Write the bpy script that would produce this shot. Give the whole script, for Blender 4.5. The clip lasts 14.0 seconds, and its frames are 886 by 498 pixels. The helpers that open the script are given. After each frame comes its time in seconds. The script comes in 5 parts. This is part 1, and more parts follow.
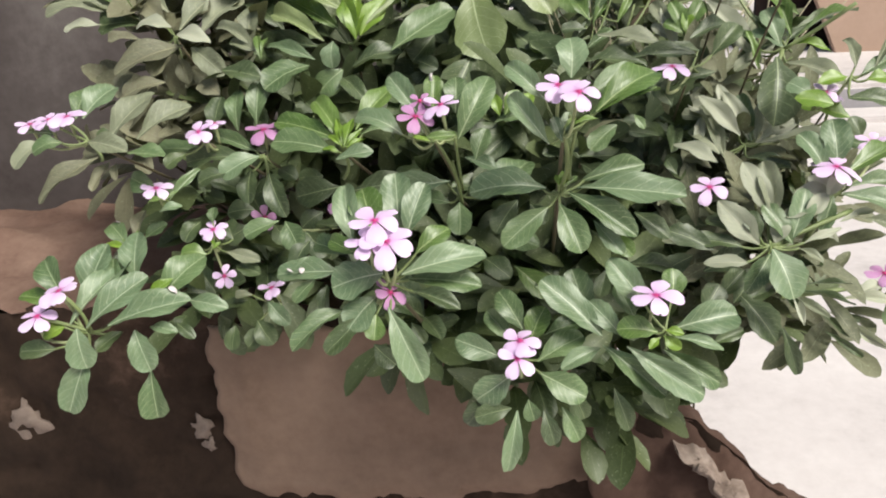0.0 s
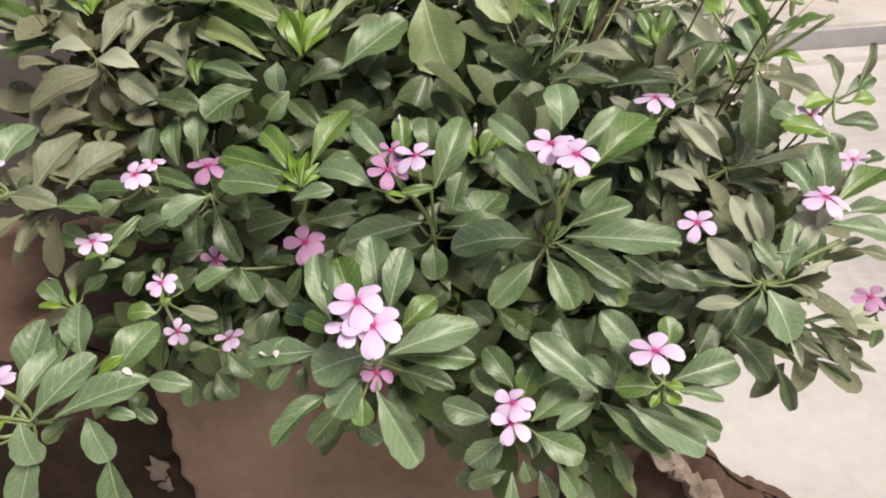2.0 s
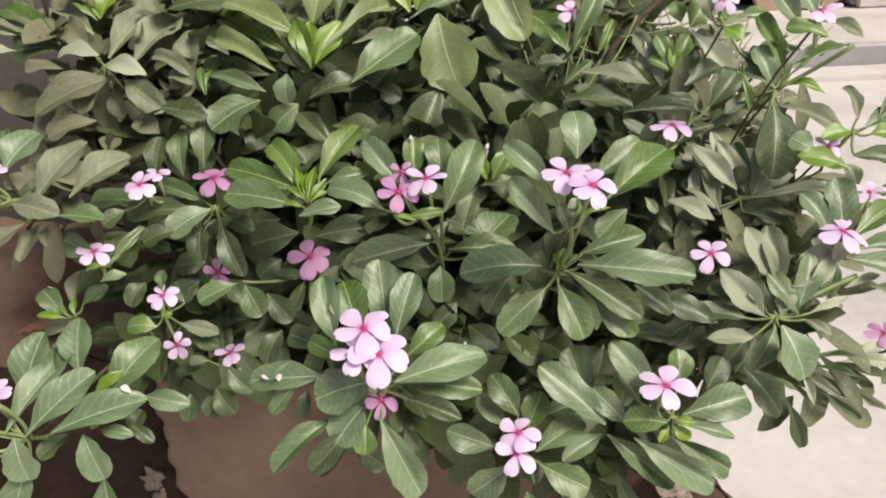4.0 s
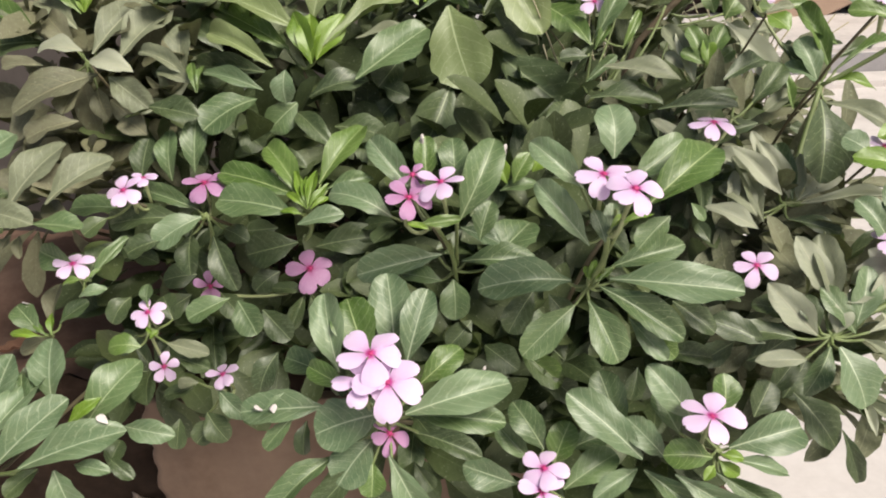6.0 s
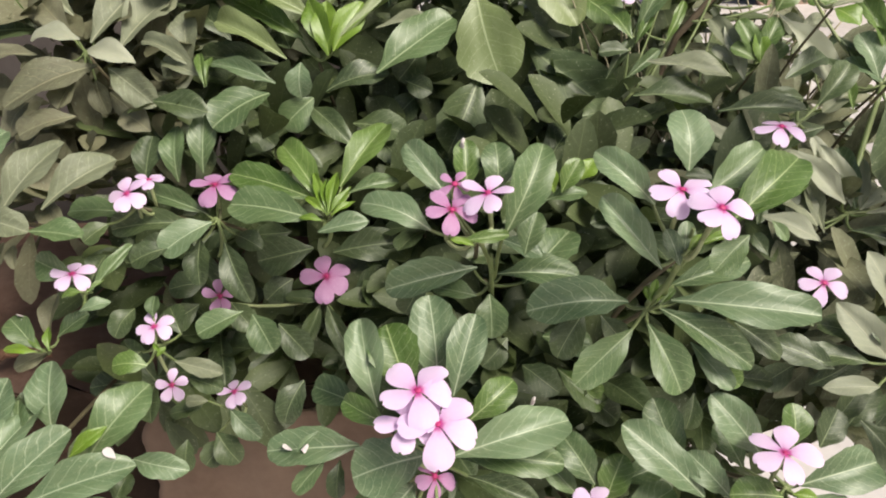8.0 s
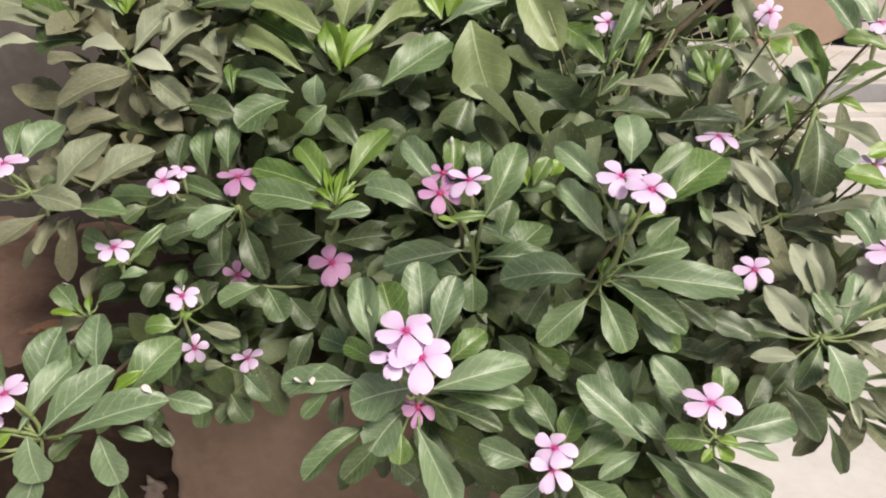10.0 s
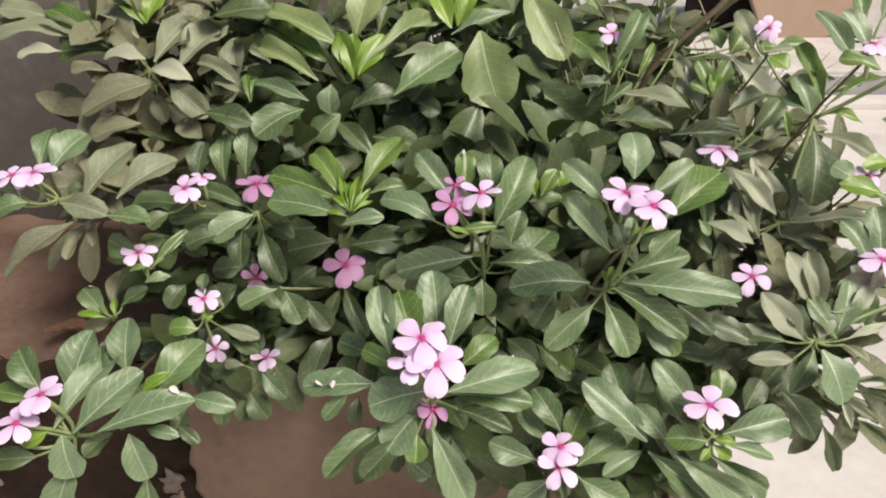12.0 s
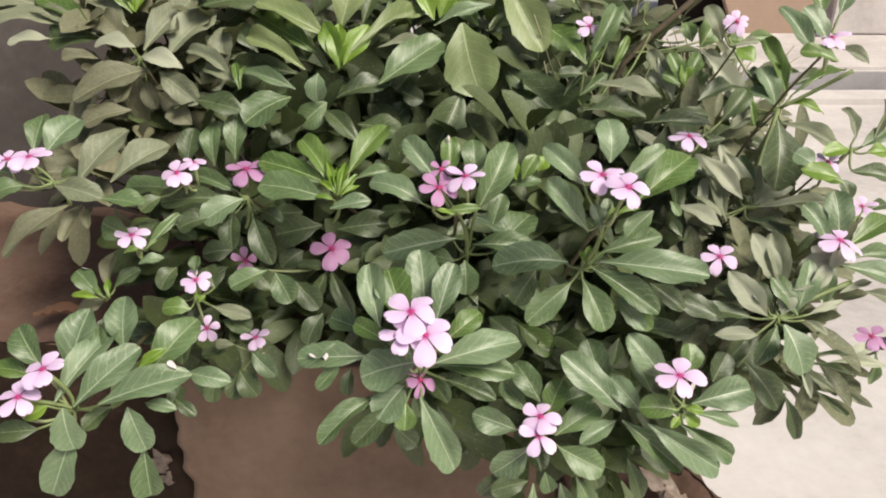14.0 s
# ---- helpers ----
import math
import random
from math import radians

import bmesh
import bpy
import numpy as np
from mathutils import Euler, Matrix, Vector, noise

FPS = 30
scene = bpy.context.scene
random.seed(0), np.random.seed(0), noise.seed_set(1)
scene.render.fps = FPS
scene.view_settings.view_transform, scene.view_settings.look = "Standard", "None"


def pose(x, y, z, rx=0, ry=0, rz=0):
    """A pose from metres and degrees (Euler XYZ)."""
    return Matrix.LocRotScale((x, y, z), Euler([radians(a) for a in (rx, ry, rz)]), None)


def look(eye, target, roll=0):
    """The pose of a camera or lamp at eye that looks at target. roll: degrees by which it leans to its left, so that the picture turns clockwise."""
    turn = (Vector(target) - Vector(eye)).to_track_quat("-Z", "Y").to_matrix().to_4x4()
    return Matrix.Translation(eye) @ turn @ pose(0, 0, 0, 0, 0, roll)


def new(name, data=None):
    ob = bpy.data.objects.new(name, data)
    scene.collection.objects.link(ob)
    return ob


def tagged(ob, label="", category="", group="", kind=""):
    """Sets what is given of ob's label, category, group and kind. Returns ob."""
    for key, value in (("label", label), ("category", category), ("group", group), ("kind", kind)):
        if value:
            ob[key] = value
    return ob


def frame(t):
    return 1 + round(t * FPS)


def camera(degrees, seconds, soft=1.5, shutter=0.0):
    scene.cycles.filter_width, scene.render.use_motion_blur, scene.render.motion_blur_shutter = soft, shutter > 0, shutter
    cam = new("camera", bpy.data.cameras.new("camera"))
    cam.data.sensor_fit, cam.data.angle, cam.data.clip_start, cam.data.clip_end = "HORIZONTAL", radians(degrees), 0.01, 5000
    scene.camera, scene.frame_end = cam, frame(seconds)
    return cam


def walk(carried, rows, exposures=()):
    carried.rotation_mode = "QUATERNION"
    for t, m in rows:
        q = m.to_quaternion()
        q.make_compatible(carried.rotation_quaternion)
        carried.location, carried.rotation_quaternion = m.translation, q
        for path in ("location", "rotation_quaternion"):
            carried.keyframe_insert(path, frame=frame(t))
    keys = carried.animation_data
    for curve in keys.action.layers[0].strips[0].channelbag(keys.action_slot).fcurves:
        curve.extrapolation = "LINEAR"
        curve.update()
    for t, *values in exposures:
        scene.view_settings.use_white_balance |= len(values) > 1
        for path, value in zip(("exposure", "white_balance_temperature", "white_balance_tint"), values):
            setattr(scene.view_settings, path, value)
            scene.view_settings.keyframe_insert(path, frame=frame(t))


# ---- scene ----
cam = camera(59.0, 14.0, soft=2.0)
PATH = [
    (0, (0.0823, -0.0720, 1.0882), (-0.0228, 0.8466, 0.7073), -3.65),
    (0.5, (0.0671, -0.0424, 1.1312), (-0.0026, 0.8571, 0.7000), -4.73),
    (1, (0.0601, 0.0001, 1.1610), (0.0175, 0.8804, 0.6887), -4.17),
    (1.5, (0.0481, -0.0089, 1.1626), (0.0247, 0.8712, 0.6884), -3.55),
    (2, (0.0474, -0.0050, 1.1403), (0.0306, 0.8903, 0.6950), -4.66),
    (2.5, (0.0812, 0.0072, 1.1264), (0.0081, 0.9126, 0.7083), -6.11),
    (3, (0.0386, -0.0013, 1.1634), (0.0385, 0.8880, 0.7062), -2.53),
    (3.5, (0.0279, 0.0057, 1.1615), (0.0356, 0.8957, 0.7055), -2.54),
    (3.7, (0.0421, 0.0059, 1.1536), (0.0302, 0.9034, 0.7128), -3.27),
    (5.8, (0.0361, 0.0653, 1.1363), (0.0202, 0.9600, 0.6899), -1.86),
    (6, (0.0331, 0.0603, 1.1262), (0.0154, 0.9623, 0.6949), -3.02),
    (6.5, (0.0212, 0.0737, 1.1232), (-0.0019, 0.9733, 0.6870), -2.45),
    (7, (0.0112, 0.0811, 1.1180), (-0.0099, 0.9791, 0.6786), -2.82),
    (7.5, (0.0096, 0.0995, 1.1169), (-0.0093, 0.9938, 0.6699), -2.35),
    (8, (0.0042, 0.1062, 1.1236), (0.0005, 0.9999, 0.6751), -2.36),
    (8.2, (0.0210, 0.0933, 1.1169), (-0.0078, 0.9973, 0.6904), -2.46),
    (10.3, (0.0056, 0.0192, 1.1391), (0.0083, 0.9295, 0.7250), -0.20),
    (10.5, (0.0016, 0.0204, 1.1493), (0.0088, 0.9233, 0.7195), -0.14),
    (11, (0.0023, 0.0076, 1.1470), (0.0074, 0.9136, 0.7236), -0.84),
    (11.5, (-0.0005, 0.0043, 1.1490), (0.0079, 0.9040, 0.7126), -0.41),
    (12, (0.0057, 0.0028, 1.1526), (-0.0023, 0.9072, 0.7261), -0.62),
    (12.5, (0.0000, 0.0000, 1.1500), (0.0000, 0.9063, 0.7274), 0.00),
    (13, (-0.0035, -0.0051, 1.1480), (0.0105, 0.9012, 0.7255), 0.55),
    (13.5, (-0.0034, -0.0134, 1.1566), (0.0173, 0.8927, 0.7341), 0.15),
    (14, (-0.0022, -0.0249, 1.1563), (0.0223, 0.8754, 0.7219), 0.27),
]
walk(cam, [(t, look(eye, target, roll)) for t, eye, target, roll in PATH],
     exposures=[(0.0, 0.55, 6550, 3.0), (0.8, 0.46, 6750, 3.0), (1.8, 0.40, 6900, 3.0), (3.7, 0.38, 6950, 3.0), (6.0, 0.45, 6950, 3.0), (8.2, 0.45, 6950, 3.0), (10.3, 0.43, 6950, 3.0), (14.0, 0.41, 6950, 3.0)])

# ---- daylight: bright, hazy and soft ----
world = bpy.data.worlds.new("sky")
scene.world = world
world.use_nodes = True
wn, wl = world.node_tree.nodes, world.node_tree.links
sky = wn.new("ShaderNodeTexSky")
sky.sky_type, sky.sun_disc = "NISHITA", False
sky.sun_elevation, sky.sun_rotation = radians(51), radians(131)
sky.dust_density, sky.ozone_density = 4.0, 0.6
wl.new(sky.outputs["Color"], wn["Background"].inputs["Color"])
wn["Background"].inputs["Strength"].default_value = 0.064
sun = new("sun", bpy.data.lights.new("sun", "SUN"))
sun.data.energy, sun.data.angle, sun.data.color = 3.4, radians(26), (1.0, 0.95, 0.89)
sun.matrix_world = look((2.2, -1.3, 4.4), (0, 0.6, 0.8))


# ---- materials ----
def material(name):
    m = bpy.data.materials.new(name)
    m.use_nodes = True
    return m, m.node_tree.nodes, m.node_tree.links, m.node_tree.nodes["Principled BSDF"]


def ramp(nodes, links, fac, stops):
    r = nodes.new("ShaderNodeValToRGB")
    while len(r.color_ramp.elements) < len(stops):
        r.color_ramp.elements.new(0.5)
    for e, (at, col) in zip(r.color_ramp.elements, stops):
        e.position, e.color = at, (*col, 1)
    links.new(fac, r.inputs["Fac"])
    return r.outputs["Color"]


def mix(nodes, links, fac, a, b, how="MIX"):
    n = nodes.new("ShaderNodeMix")
    n.data_type, n.blend_type = "RGBA", how
    for slot, v in ((0, fac), (6, a), (7, b)):
        if isinstance(v, (int, float)):
            n.inputs[slot].default_value = v
        elif isinstance(v, tuple):
            n.inputs[slot].default_value = (*v, 1)
        else:
            links.new(v, n.inputs[slot])
    return n.outputs[2]


def calc(nodes, links, how, a, b=0.0, c=0.0):
    n = nodes.new("ShaderNodeMath")
    n.operation = how
    for slot, v in enumerate((a, b, c)):
        if isinstance(v, (int, float)):
            n.inputs[slot].default_value = v
        else:
            links.new(v, n.inputs[slot])
    return n.outputs[0]


def noise_of(nodes, links, scale, detail=4.0, rough=0.55, coord="Object"):
    tc, n = nodes.new("ShaderNodeTexCoord"), nodes.new("ShaderNodeTexNoise")
    n.inputs["Scale"].default_value, n.inputs["Detail"].default_value = scale, detail
    n.inputs["Roughness"].default_value = rough
    links.new(tc.outputs[coord], n.inputs["Vector"])
    return n.outputs["Fac"]


def bump(nodes, links, bsdf, height, strength, distance):
    b = nodes.new("ShaderNodeBump")
    b.inputs["Strength"].default_value, b.inputs["Distance"].default_value = strength, distance
    links.new(height, b.inputs["Height"])
    links.new(b.outputs["Normal"], bsdf.inputs["Normal"])


def rough_surface(name, stops, scale, fine, depth, rough=0.9):
    """Plaster, cement, soil: blotches at one scale, grain and relief at a finer one."""
    m, nodes, links, bsdf = material(name)
    big, small = noise_of(nodes, links, scale, 5, 0.6), noise_of(nodes, links, fine, 6, 0.7)
    both = calc(nodes, links, "ADD", calc(nodes, links, "MULTIPLY", big, 0.7), calc(nodes, links, "MULTIPLY", small, 0.3))
    links.new(ramp(nodes, links, both, stops), bsdf.inputs["Base Color"])
    bsdf.inputs["Roughness"].default_value = rough
    bsdf.inputs["Specular IOR Level"].default_value = 0.15
    bump(nodes, links, bsdf, both, 0.5, depth)
    return m


CEMENT = rough_surface("pale_cement", [(0.3, (0.38, 0.34, 0.342)), (0.5, (0.535, 0.488, 0.49)), (0.7, (0.64, 0.59, 0.592))], 1.8, 26, 0.004)
PLASTER = rough_surface("brown_plaster", [(0.3, (0.145, 0.094, 0.070)), (0.5, (0.215, 0.147, 0.112)), (0.72, (0.268, 0.192, 0.150))], 4, 70, 0.0015)
CRUST = rough_surface("red_brown_render", [(0.3, (0.032, 0.017, 0.013)), (0.5, (0.072, 0.043, 0.034)), (0.75, (0.135, 0.090, 0.075))], 6, 70, 0.005)
# bare masonry, browns darkened for the shadow under the plants
MASONRY = rough_surface("shaded_masonry", [(0.3, (0.012, 0.007, 0.005)), (0.55, (0.034, 0.021, 0.015)), (0.75, (0.105, 0.064, 0.048))], 7, 80, 0.008)
EARTH = rough_surface("brown_earth", [(0.3, (0.080, 0.046, 0.036)), (0.5, (0.155, 0.095, 0.075)), (0.75, (0.25, 0.165, 0.13))], 9, 120, 0.006)
GREY_WALL = rough_surface("grey_wall", [(0.3, (0.058, 0.047, 0.046)), (0.5, (0.098, 0.083, 0.081)), (0.75, (0.19, 0.168, 0.162))], 4.5, 40, 0.004)
MORTAR = rough_surface("pale_mortar", [(0.3, (0.10, 0.072, 0.060)), (0.55, (0.25, 0.195, 0.168)), (0.75, (0.38, 0.315, 0.28))], 34, 150, 0.004)
LILAC = rough_surface("lilac_grey_wall", [(0.3, (0.38, 0.33, 0.33)), (0.6, (0.5, 0.44, 0.43))], 1.5, 22, 0.003)
# lilac grey made darker: shade on the upright step face is in the colour
RISER_SHADE = rough_surface("shaded_step_grey", [(0.3, (0.24, 0.225, 0.245)), (0.6, (0.36, 0.34, 0.36))], 2.5, 26, 0.003)
BUFF = rough_surface("buff_panel", [(0.3, (0.33, 0.23, 0.18)), (0.7, (0.42, 0.30, 0.24))], 3, 30, 0.002)
DARK = rough_surface("dark_opening", [(0.3, (0.015, 0.01, 0.01)), (0.7, (0.03, 0.02, 0.018))], 3, 30, 0.002)
BARK = rough_surface("brown_bark", [(0.3, (0.05, 0.04, 0.03)), (0.7, (0.13, 0.10, 0.07))], 60, 300, 0.001)
STRAW = rough_surface("pale_twig", [(0.3, (0.30, 0.26, 0.18)), (0.7, (0.5, 0.45, 0.34))], 60, 300, 0.001)
DEAD = rough_surface("dry_leaf", [(0.3, (0.13, 0.065, 0.042)), (0.7, (0.25, 0.14, 0.10))], 40, 200, 0.001)


def leaf_material(name, dark, light, vein, dust_sheen, gloss, island=False):
    """A leaf blade: pale midrib and faint side veins along its own length, blotches, a dusty film with painted sheen,
    light that comes through.
    """
    m, nodes, links, bsdf = material(name)
    uv = nodes.new("ShaderNodeUVMap")
    sep = nodes.new("ShaderNodeSeparateXYZ")
    links.new(uv.outputs["UV"], sep.inputs[0])
    across = calc(nodes, links, "ABSOLUTE", calc(nodes, links, "SUBTRACT", sep.outputs[0], 0.5))
    along = sep.outputs[1]
    source = nodes.new("ShaderNodeNewGeometry").outputs["Random Per Island"] if island else nodes.new("ShaderNodeObjectInfo").outputs["Random"]
    tone = calc(nodes, links, "ADD", calc(nodes, links, "MULTIPLY", source, 0.65), calc(nodes, links, "MULTIPLY", noise_of(nodes, links, 1.6 if not island else 40, 5), 0.5))
    col = ramp(nodes, links, tone, [(0.15, dark), (0.9, light)])
    ruffle = noise_of(nodes, links, 3.5 if not island else 90, 3)
    slant = calc(nodes, links, "SUBTRACT", calc(nodes, links, "ADD", along, calc(nodes, links, "MULTIPLY", ruffle, 0.13)), calc(nodes, links, "MULTIPLY", calc(nodes, links, "POWER", across, 1.3), 0.75))
    wave = calc(nodes, links, "SINE", calc(nodes, links, "MULTIPLY", slant, 46.0))
    fade = calc(nodes, links, "MULTIPLY", calc(nodes, links, "POWER", ruffle, 1.6), 0.95)
    side = calc(nodes, links, "MULTIPLY", calc(nodes, links, "POWER", calc(nodes, links, "MAXIMUM", wave, 0.0), 30.0), fade)
    rib = nodes.new("ShaderNodeMapRange")
    rib.interpolation_type = "SMOOTHSTEP"
    for slot, v in ((1, 0.026), (2, 0.008), (3, 0.0), (4, 0.80)):
        rib.inputs[slot].default_value = v
    links.new(calc(nodes, links, "ADD", across, calc(nodes, links, "MULTIPLY", along, 0.009)), rib.inputs[0])
    col = mix(nodes, links, calc(nodes, links, "MAXIMUM", rib.outputs[0], side), col, vein)
    net = nodes.new("ShaderNodeTexVoronoi")
    net.feature = "DISTANCE_TO_EDGE"
    net.inputs["Scale"].default_value = 13.0
    stretch = nodes.new("ShaderNodeMapping")
    stretch.inputs["Scale"].default_value = (1.6, 1.0, 1.0)
    links.new(uv.outputs["UV"], stretch.inputs[0])
    links.new(stretch.outputs[0], net.inputs["Vector"])
    thin = nodes.new("ShaderNodeMapRange")
    for slot, v in ((1, 0.05), (2, 0.0), (3, 0.0), (4, 0.20)):
        thin.inputs[slot].default_value = v
    links.new(net.outputs["Distance"], thin.inputs[0])
    col = mix(nodes, links, calc(nodes, links, "MULTIPLY", thin.outputs[0], ruffle), col, vein)
    # pale film in patches: dusty coat plus whitish sheen painted into the colour
    film = nodes.new("ShaderNodeMapRange")
    film.interpolation_type = "SMOOTHSTEP"
    for slot, v in ((1, 0.34), (2, 0.72), (3, 0.22), (4, 0.85)):
        film.inputs[slot].default_value = v
    links.new(noise_of(nodes, links, 6.5 if not island else 200, 7, 0.78), film.inputs[0])
    col = mix(nodes, links, calc(nodes, links, "MULTIPLY", film.outputs[0], dust_sheen), col, (0.27, 0.295, 0.175))
    speck = calc(nodes, links, "MULTIPLY", calc(nodes, links, "GREATER_THAN", noise_of(nodes, links, 34 if not island else 500, 2), 0.67), 0.45)
    col = mix(nodes, links, speck, col, (0.38, 0.40, 0.29))
    links.new(col, bsdf.inputs["Base Color"])
    links.new(calc(nodes, links, "ADD", calc(nodes, links, "MULTIPLY", noise_of(nodes, links, 5 if not island else 110, 4), 0.26), gloss - 0.04), bsdf.inputs["Roughness"])
    bsdf.inputs["Specular IOR Level"].default_value = 0.68
    bump(nodes, links, bsdf, calc(nodes, links, "ADD", calc(nodes, links, "MULTIPLY", calc(nodes, links, "ADD", calc(nodes, links, "ABSOLUTE", calc(nodes, links, "SINE", calc(nodes, links, "MULTIPLY", slant, 23.0))), rib.outputs[0]), calc(nodes, links, "MULTIPLY", ruffle, -0.30)), calc(nodes, links, "MULTIPLY", ruffle, 2.2)), 0.22, 0.0012)
    through_leaf = nodes.new("ShaderNodeBsdfTranslucent")
    links.new(mix(nodes, links, 1.0, col, (1.0, 1.25, 0.45), "MULTIPLY"), through_leaf.inputs["Color"])
    blend = nodes.new("ShaderNodeMixShader")
    blend.inputs[0].default_value = 0.11
    links.new(bsdf.outputs[0], blend.inputs[1])
    links.new(through_leaf.outputs[0], blend.inputs[2])
    links.new(blend.outputs[0], nodes["Material Output"].inputs["Surface"])
    return m


LEAF = {
    "green": leaf_material("leaf_green", (0.026, 0.066, 0.016), (0.092, 0.156, 0.056), (0.42, 0.49, 0.30), 0.30, 0.36),
    "pale": leaf_material("leaf_pale", (0.046, 0.098, 0.040), (0.130, 0.200, 0.104), (0.50, 0.56, 0.41), 0.38, 0.36),
    "bright": leaf_material("leaf_bright", (0.125, 0.172, 0.052), (0.215, 0.262, 0.108), (0.42, 0.48, 0.28), 0.30, 0.40),
    "young": leaf_material("leaf_young", (0.085, 0.165, 0.008), (0.160, 0.260, 0.022), (0.34, 0.43, 0.13), 0.08, 0.34),
    "dusty": leaf_material("leaf_dusty", (0.082, 0.095, 0.056), (0.196, 0.208, 0.145), (0.42, 0.42, 0.31), 0.50, 0.50),
    "tan": leaf_material("leaf_tan", (0.062, 0.057, 0.034), (0.148, 0.135, 0.090), (0.30, 0.27, 0.17), 0.42, 0.58),
    "fresh": leaf_material("leaf_fresh", (0.040, 0.092, 0.009), (0.100, 0.172, 0.028), (0.42, 0.50, 0.24), 0.16, 0.34),
    # dark green: shade between and behind other leaves put into the colour
    "old": leaf_material("leaf_shaded", (0.013, 0.031, 0.007), (0.049, 0.079, 0.023), (0.26, 0.31, 0.17), 0.20, 0.38),
    "bleached": leaf_material("leaf_bleached", (0.19, 0.205, 0.155), (0.45, 0.455, 0.375), (0.44, 0.42, 0.33), 0.5, 0.55),
}
# MASS_GREEN is darker than the outer leaves, inner shade painted into it
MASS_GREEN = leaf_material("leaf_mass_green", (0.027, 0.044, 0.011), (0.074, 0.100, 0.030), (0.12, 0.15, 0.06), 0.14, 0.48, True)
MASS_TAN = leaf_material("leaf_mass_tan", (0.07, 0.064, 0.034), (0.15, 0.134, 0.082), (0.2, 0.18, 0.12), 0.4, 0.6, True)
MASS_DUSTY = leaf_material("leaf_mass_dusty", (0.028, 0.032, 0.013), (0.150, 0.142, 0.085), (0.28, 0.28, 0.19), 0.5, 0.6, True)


def petal_material(name, heart, pink, edge):
    m, nodes, links, bsdf = material(name)
    uv, sep = nodes.new("ShaderNodeUVMap"), nodes.new("ShaderNodeSeparateXYZ")
    links.new(uv.outputs["UV"], sep.inputs[0])
    vary = calc(nodes, links, "ADD", sep.outputs[1], calc(nodes, links, "MULTIPLY", calc(nodes, links, "SUBTRACT", noise_of(nodes, links, 3, 3), 0.5), 0.25))
    col = ramp(nodes, links, vary, [(0.03, heart), (0.12, pink), (0.32, tuple(0.35 * p + 0.65 * e for p, e in zip(pink, edge))), (0.8, edge)])
    veinlet = calc(nodes, links, "MULTIPLY", calc(nodes, links, "GREATER_THAN", noise_of(nodes, links, 5, 4, 0.7), 0.55), 0.16)
    col = mix(nodes, links, veinlet, col, tuple(0.25 + 0.72 * c for c in edge))
    links.new(col, bsdf.inputs["Base Color"])
    bsdf.inputs["Roughness"].default_value = 0.6
    streak = calc(nodes, links, "SINE", calc(nodes, links, "MULTIPLY", sep.outputs[0], 60.0))
    bump(nodes, links, bsdf, streak, 0.05, 0.0003)
    t = nodes.new("ShaderNodeBsdfTranslucent")
    links.new(col, t.inputs["Color"])
    b = nodes.new("ShaderNodeMixShader")
    b.inputs[0].default_value = 0.25
    links.new(bsdf.outputs[0], b.inputs[1])
    links.new(t.outputs[0], b.inputs[2])
    links.new(b.outputs[0], nodes["Material Output"].inputs["Surface"])
    return m


PETAL = {
    "pale": petal_material("petal_pale", (0.50, 0.06, 0.29), (0.65, 0.36, 0.66), (0.81, 0.62, 0.89)),
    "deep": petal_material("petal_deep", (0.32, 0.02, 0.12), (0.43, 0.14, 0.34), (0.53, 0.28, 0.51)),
}


def plain(name, col, rough=0.5):
    m, nodes, links, bsdf = material(name)
    n = noise_of(nodes, links, 50, 3)
    links.new(ramp(nodes, links, n, [(0.3, tuple(c * 0.75 for c in col)), (0.7, col)]), bsdf.inputs["Base Color"])
    bsdf.inputs["Roughness"].default_value = rough
    return m


EYE_PINK = plain("flower_eye", (0.50, 0.03, 0.17))
BUD_WHITE = plain("bud", (0.74, 0.66, 0.68))
STEM_GREEN = plain("stem_green", (0.20, 0.25, 0.10))
STEM_BROWN = plain("stem_brown", (0.115, 0.095, 0.055), 0.7)
TUBE_GREEN = plain("flower_tube", (0.32, 0.36, 0.18))


# ---- building blocks ----
def finish(bm, name, mat, smooth=True):
    me = bpy.data.meshes.new(name)
    bm.to_mesh(me)
    bm.free()
    me.materials.append(mat)
    if smooth:
        me.polygons.foreach_set("use_smooth", [True] * len(me.polygons))
    return me


def part(name, data, mat, parent, label=""):
    """Links a bmesh, or a mesh that is shared, as one mesh object under a thing or a part."""
    ob = new(name, data if isinstance(data, bpy.types.Mesh) else finish(data, name, mat))
    ob.parent = parent
    return tagged(ob, label=label)


def put(ob, m):
    """Sets a child's place in the world; its parents stand unturned."""
    at, up = Vector(), ob.parent
    while up:
        at, up = at + up.location, up.parent
    ob.matrix_basis = Matrix.Translation(-at) @ m


def pipe(bm, points, r0, r1, sides=6):
    """A tapering tube through points."""
    rings = []
    for i, p in enumerate(points):
        d = (points[min(i + 1, len(points) - 1)] - points[max(i - 1, 0)]).normalized()
        q, r = d.to_track_quat("Z", "Y"), r0 + (r1 - r0) * i / (len(points) - 1)
        rings.append([bm.verts.new(p + q @ Vector((r * math.cos(a), r * math.sin(a), 0))) for a in (2 * math.pi * k / sides for k in range(sides))])
    for a, b in zip(rings, rings[1:]):
        for k in range(sides):
            bm.faces.new((a[k], a[(k + 1) % sides], b[(k + 1) % sides], b[k]))
    bm.faces.new(rings[0][::-1])
    bm.faces.new(rings[-1])


def arc(a, b, sag, n=8):
    """Points from a to b, bowed by the vector sag."""
    return [a.lerp(b, i / n) + sag * (4 * (i / n) * (1 - i / n)) for i in range(n + 1)]


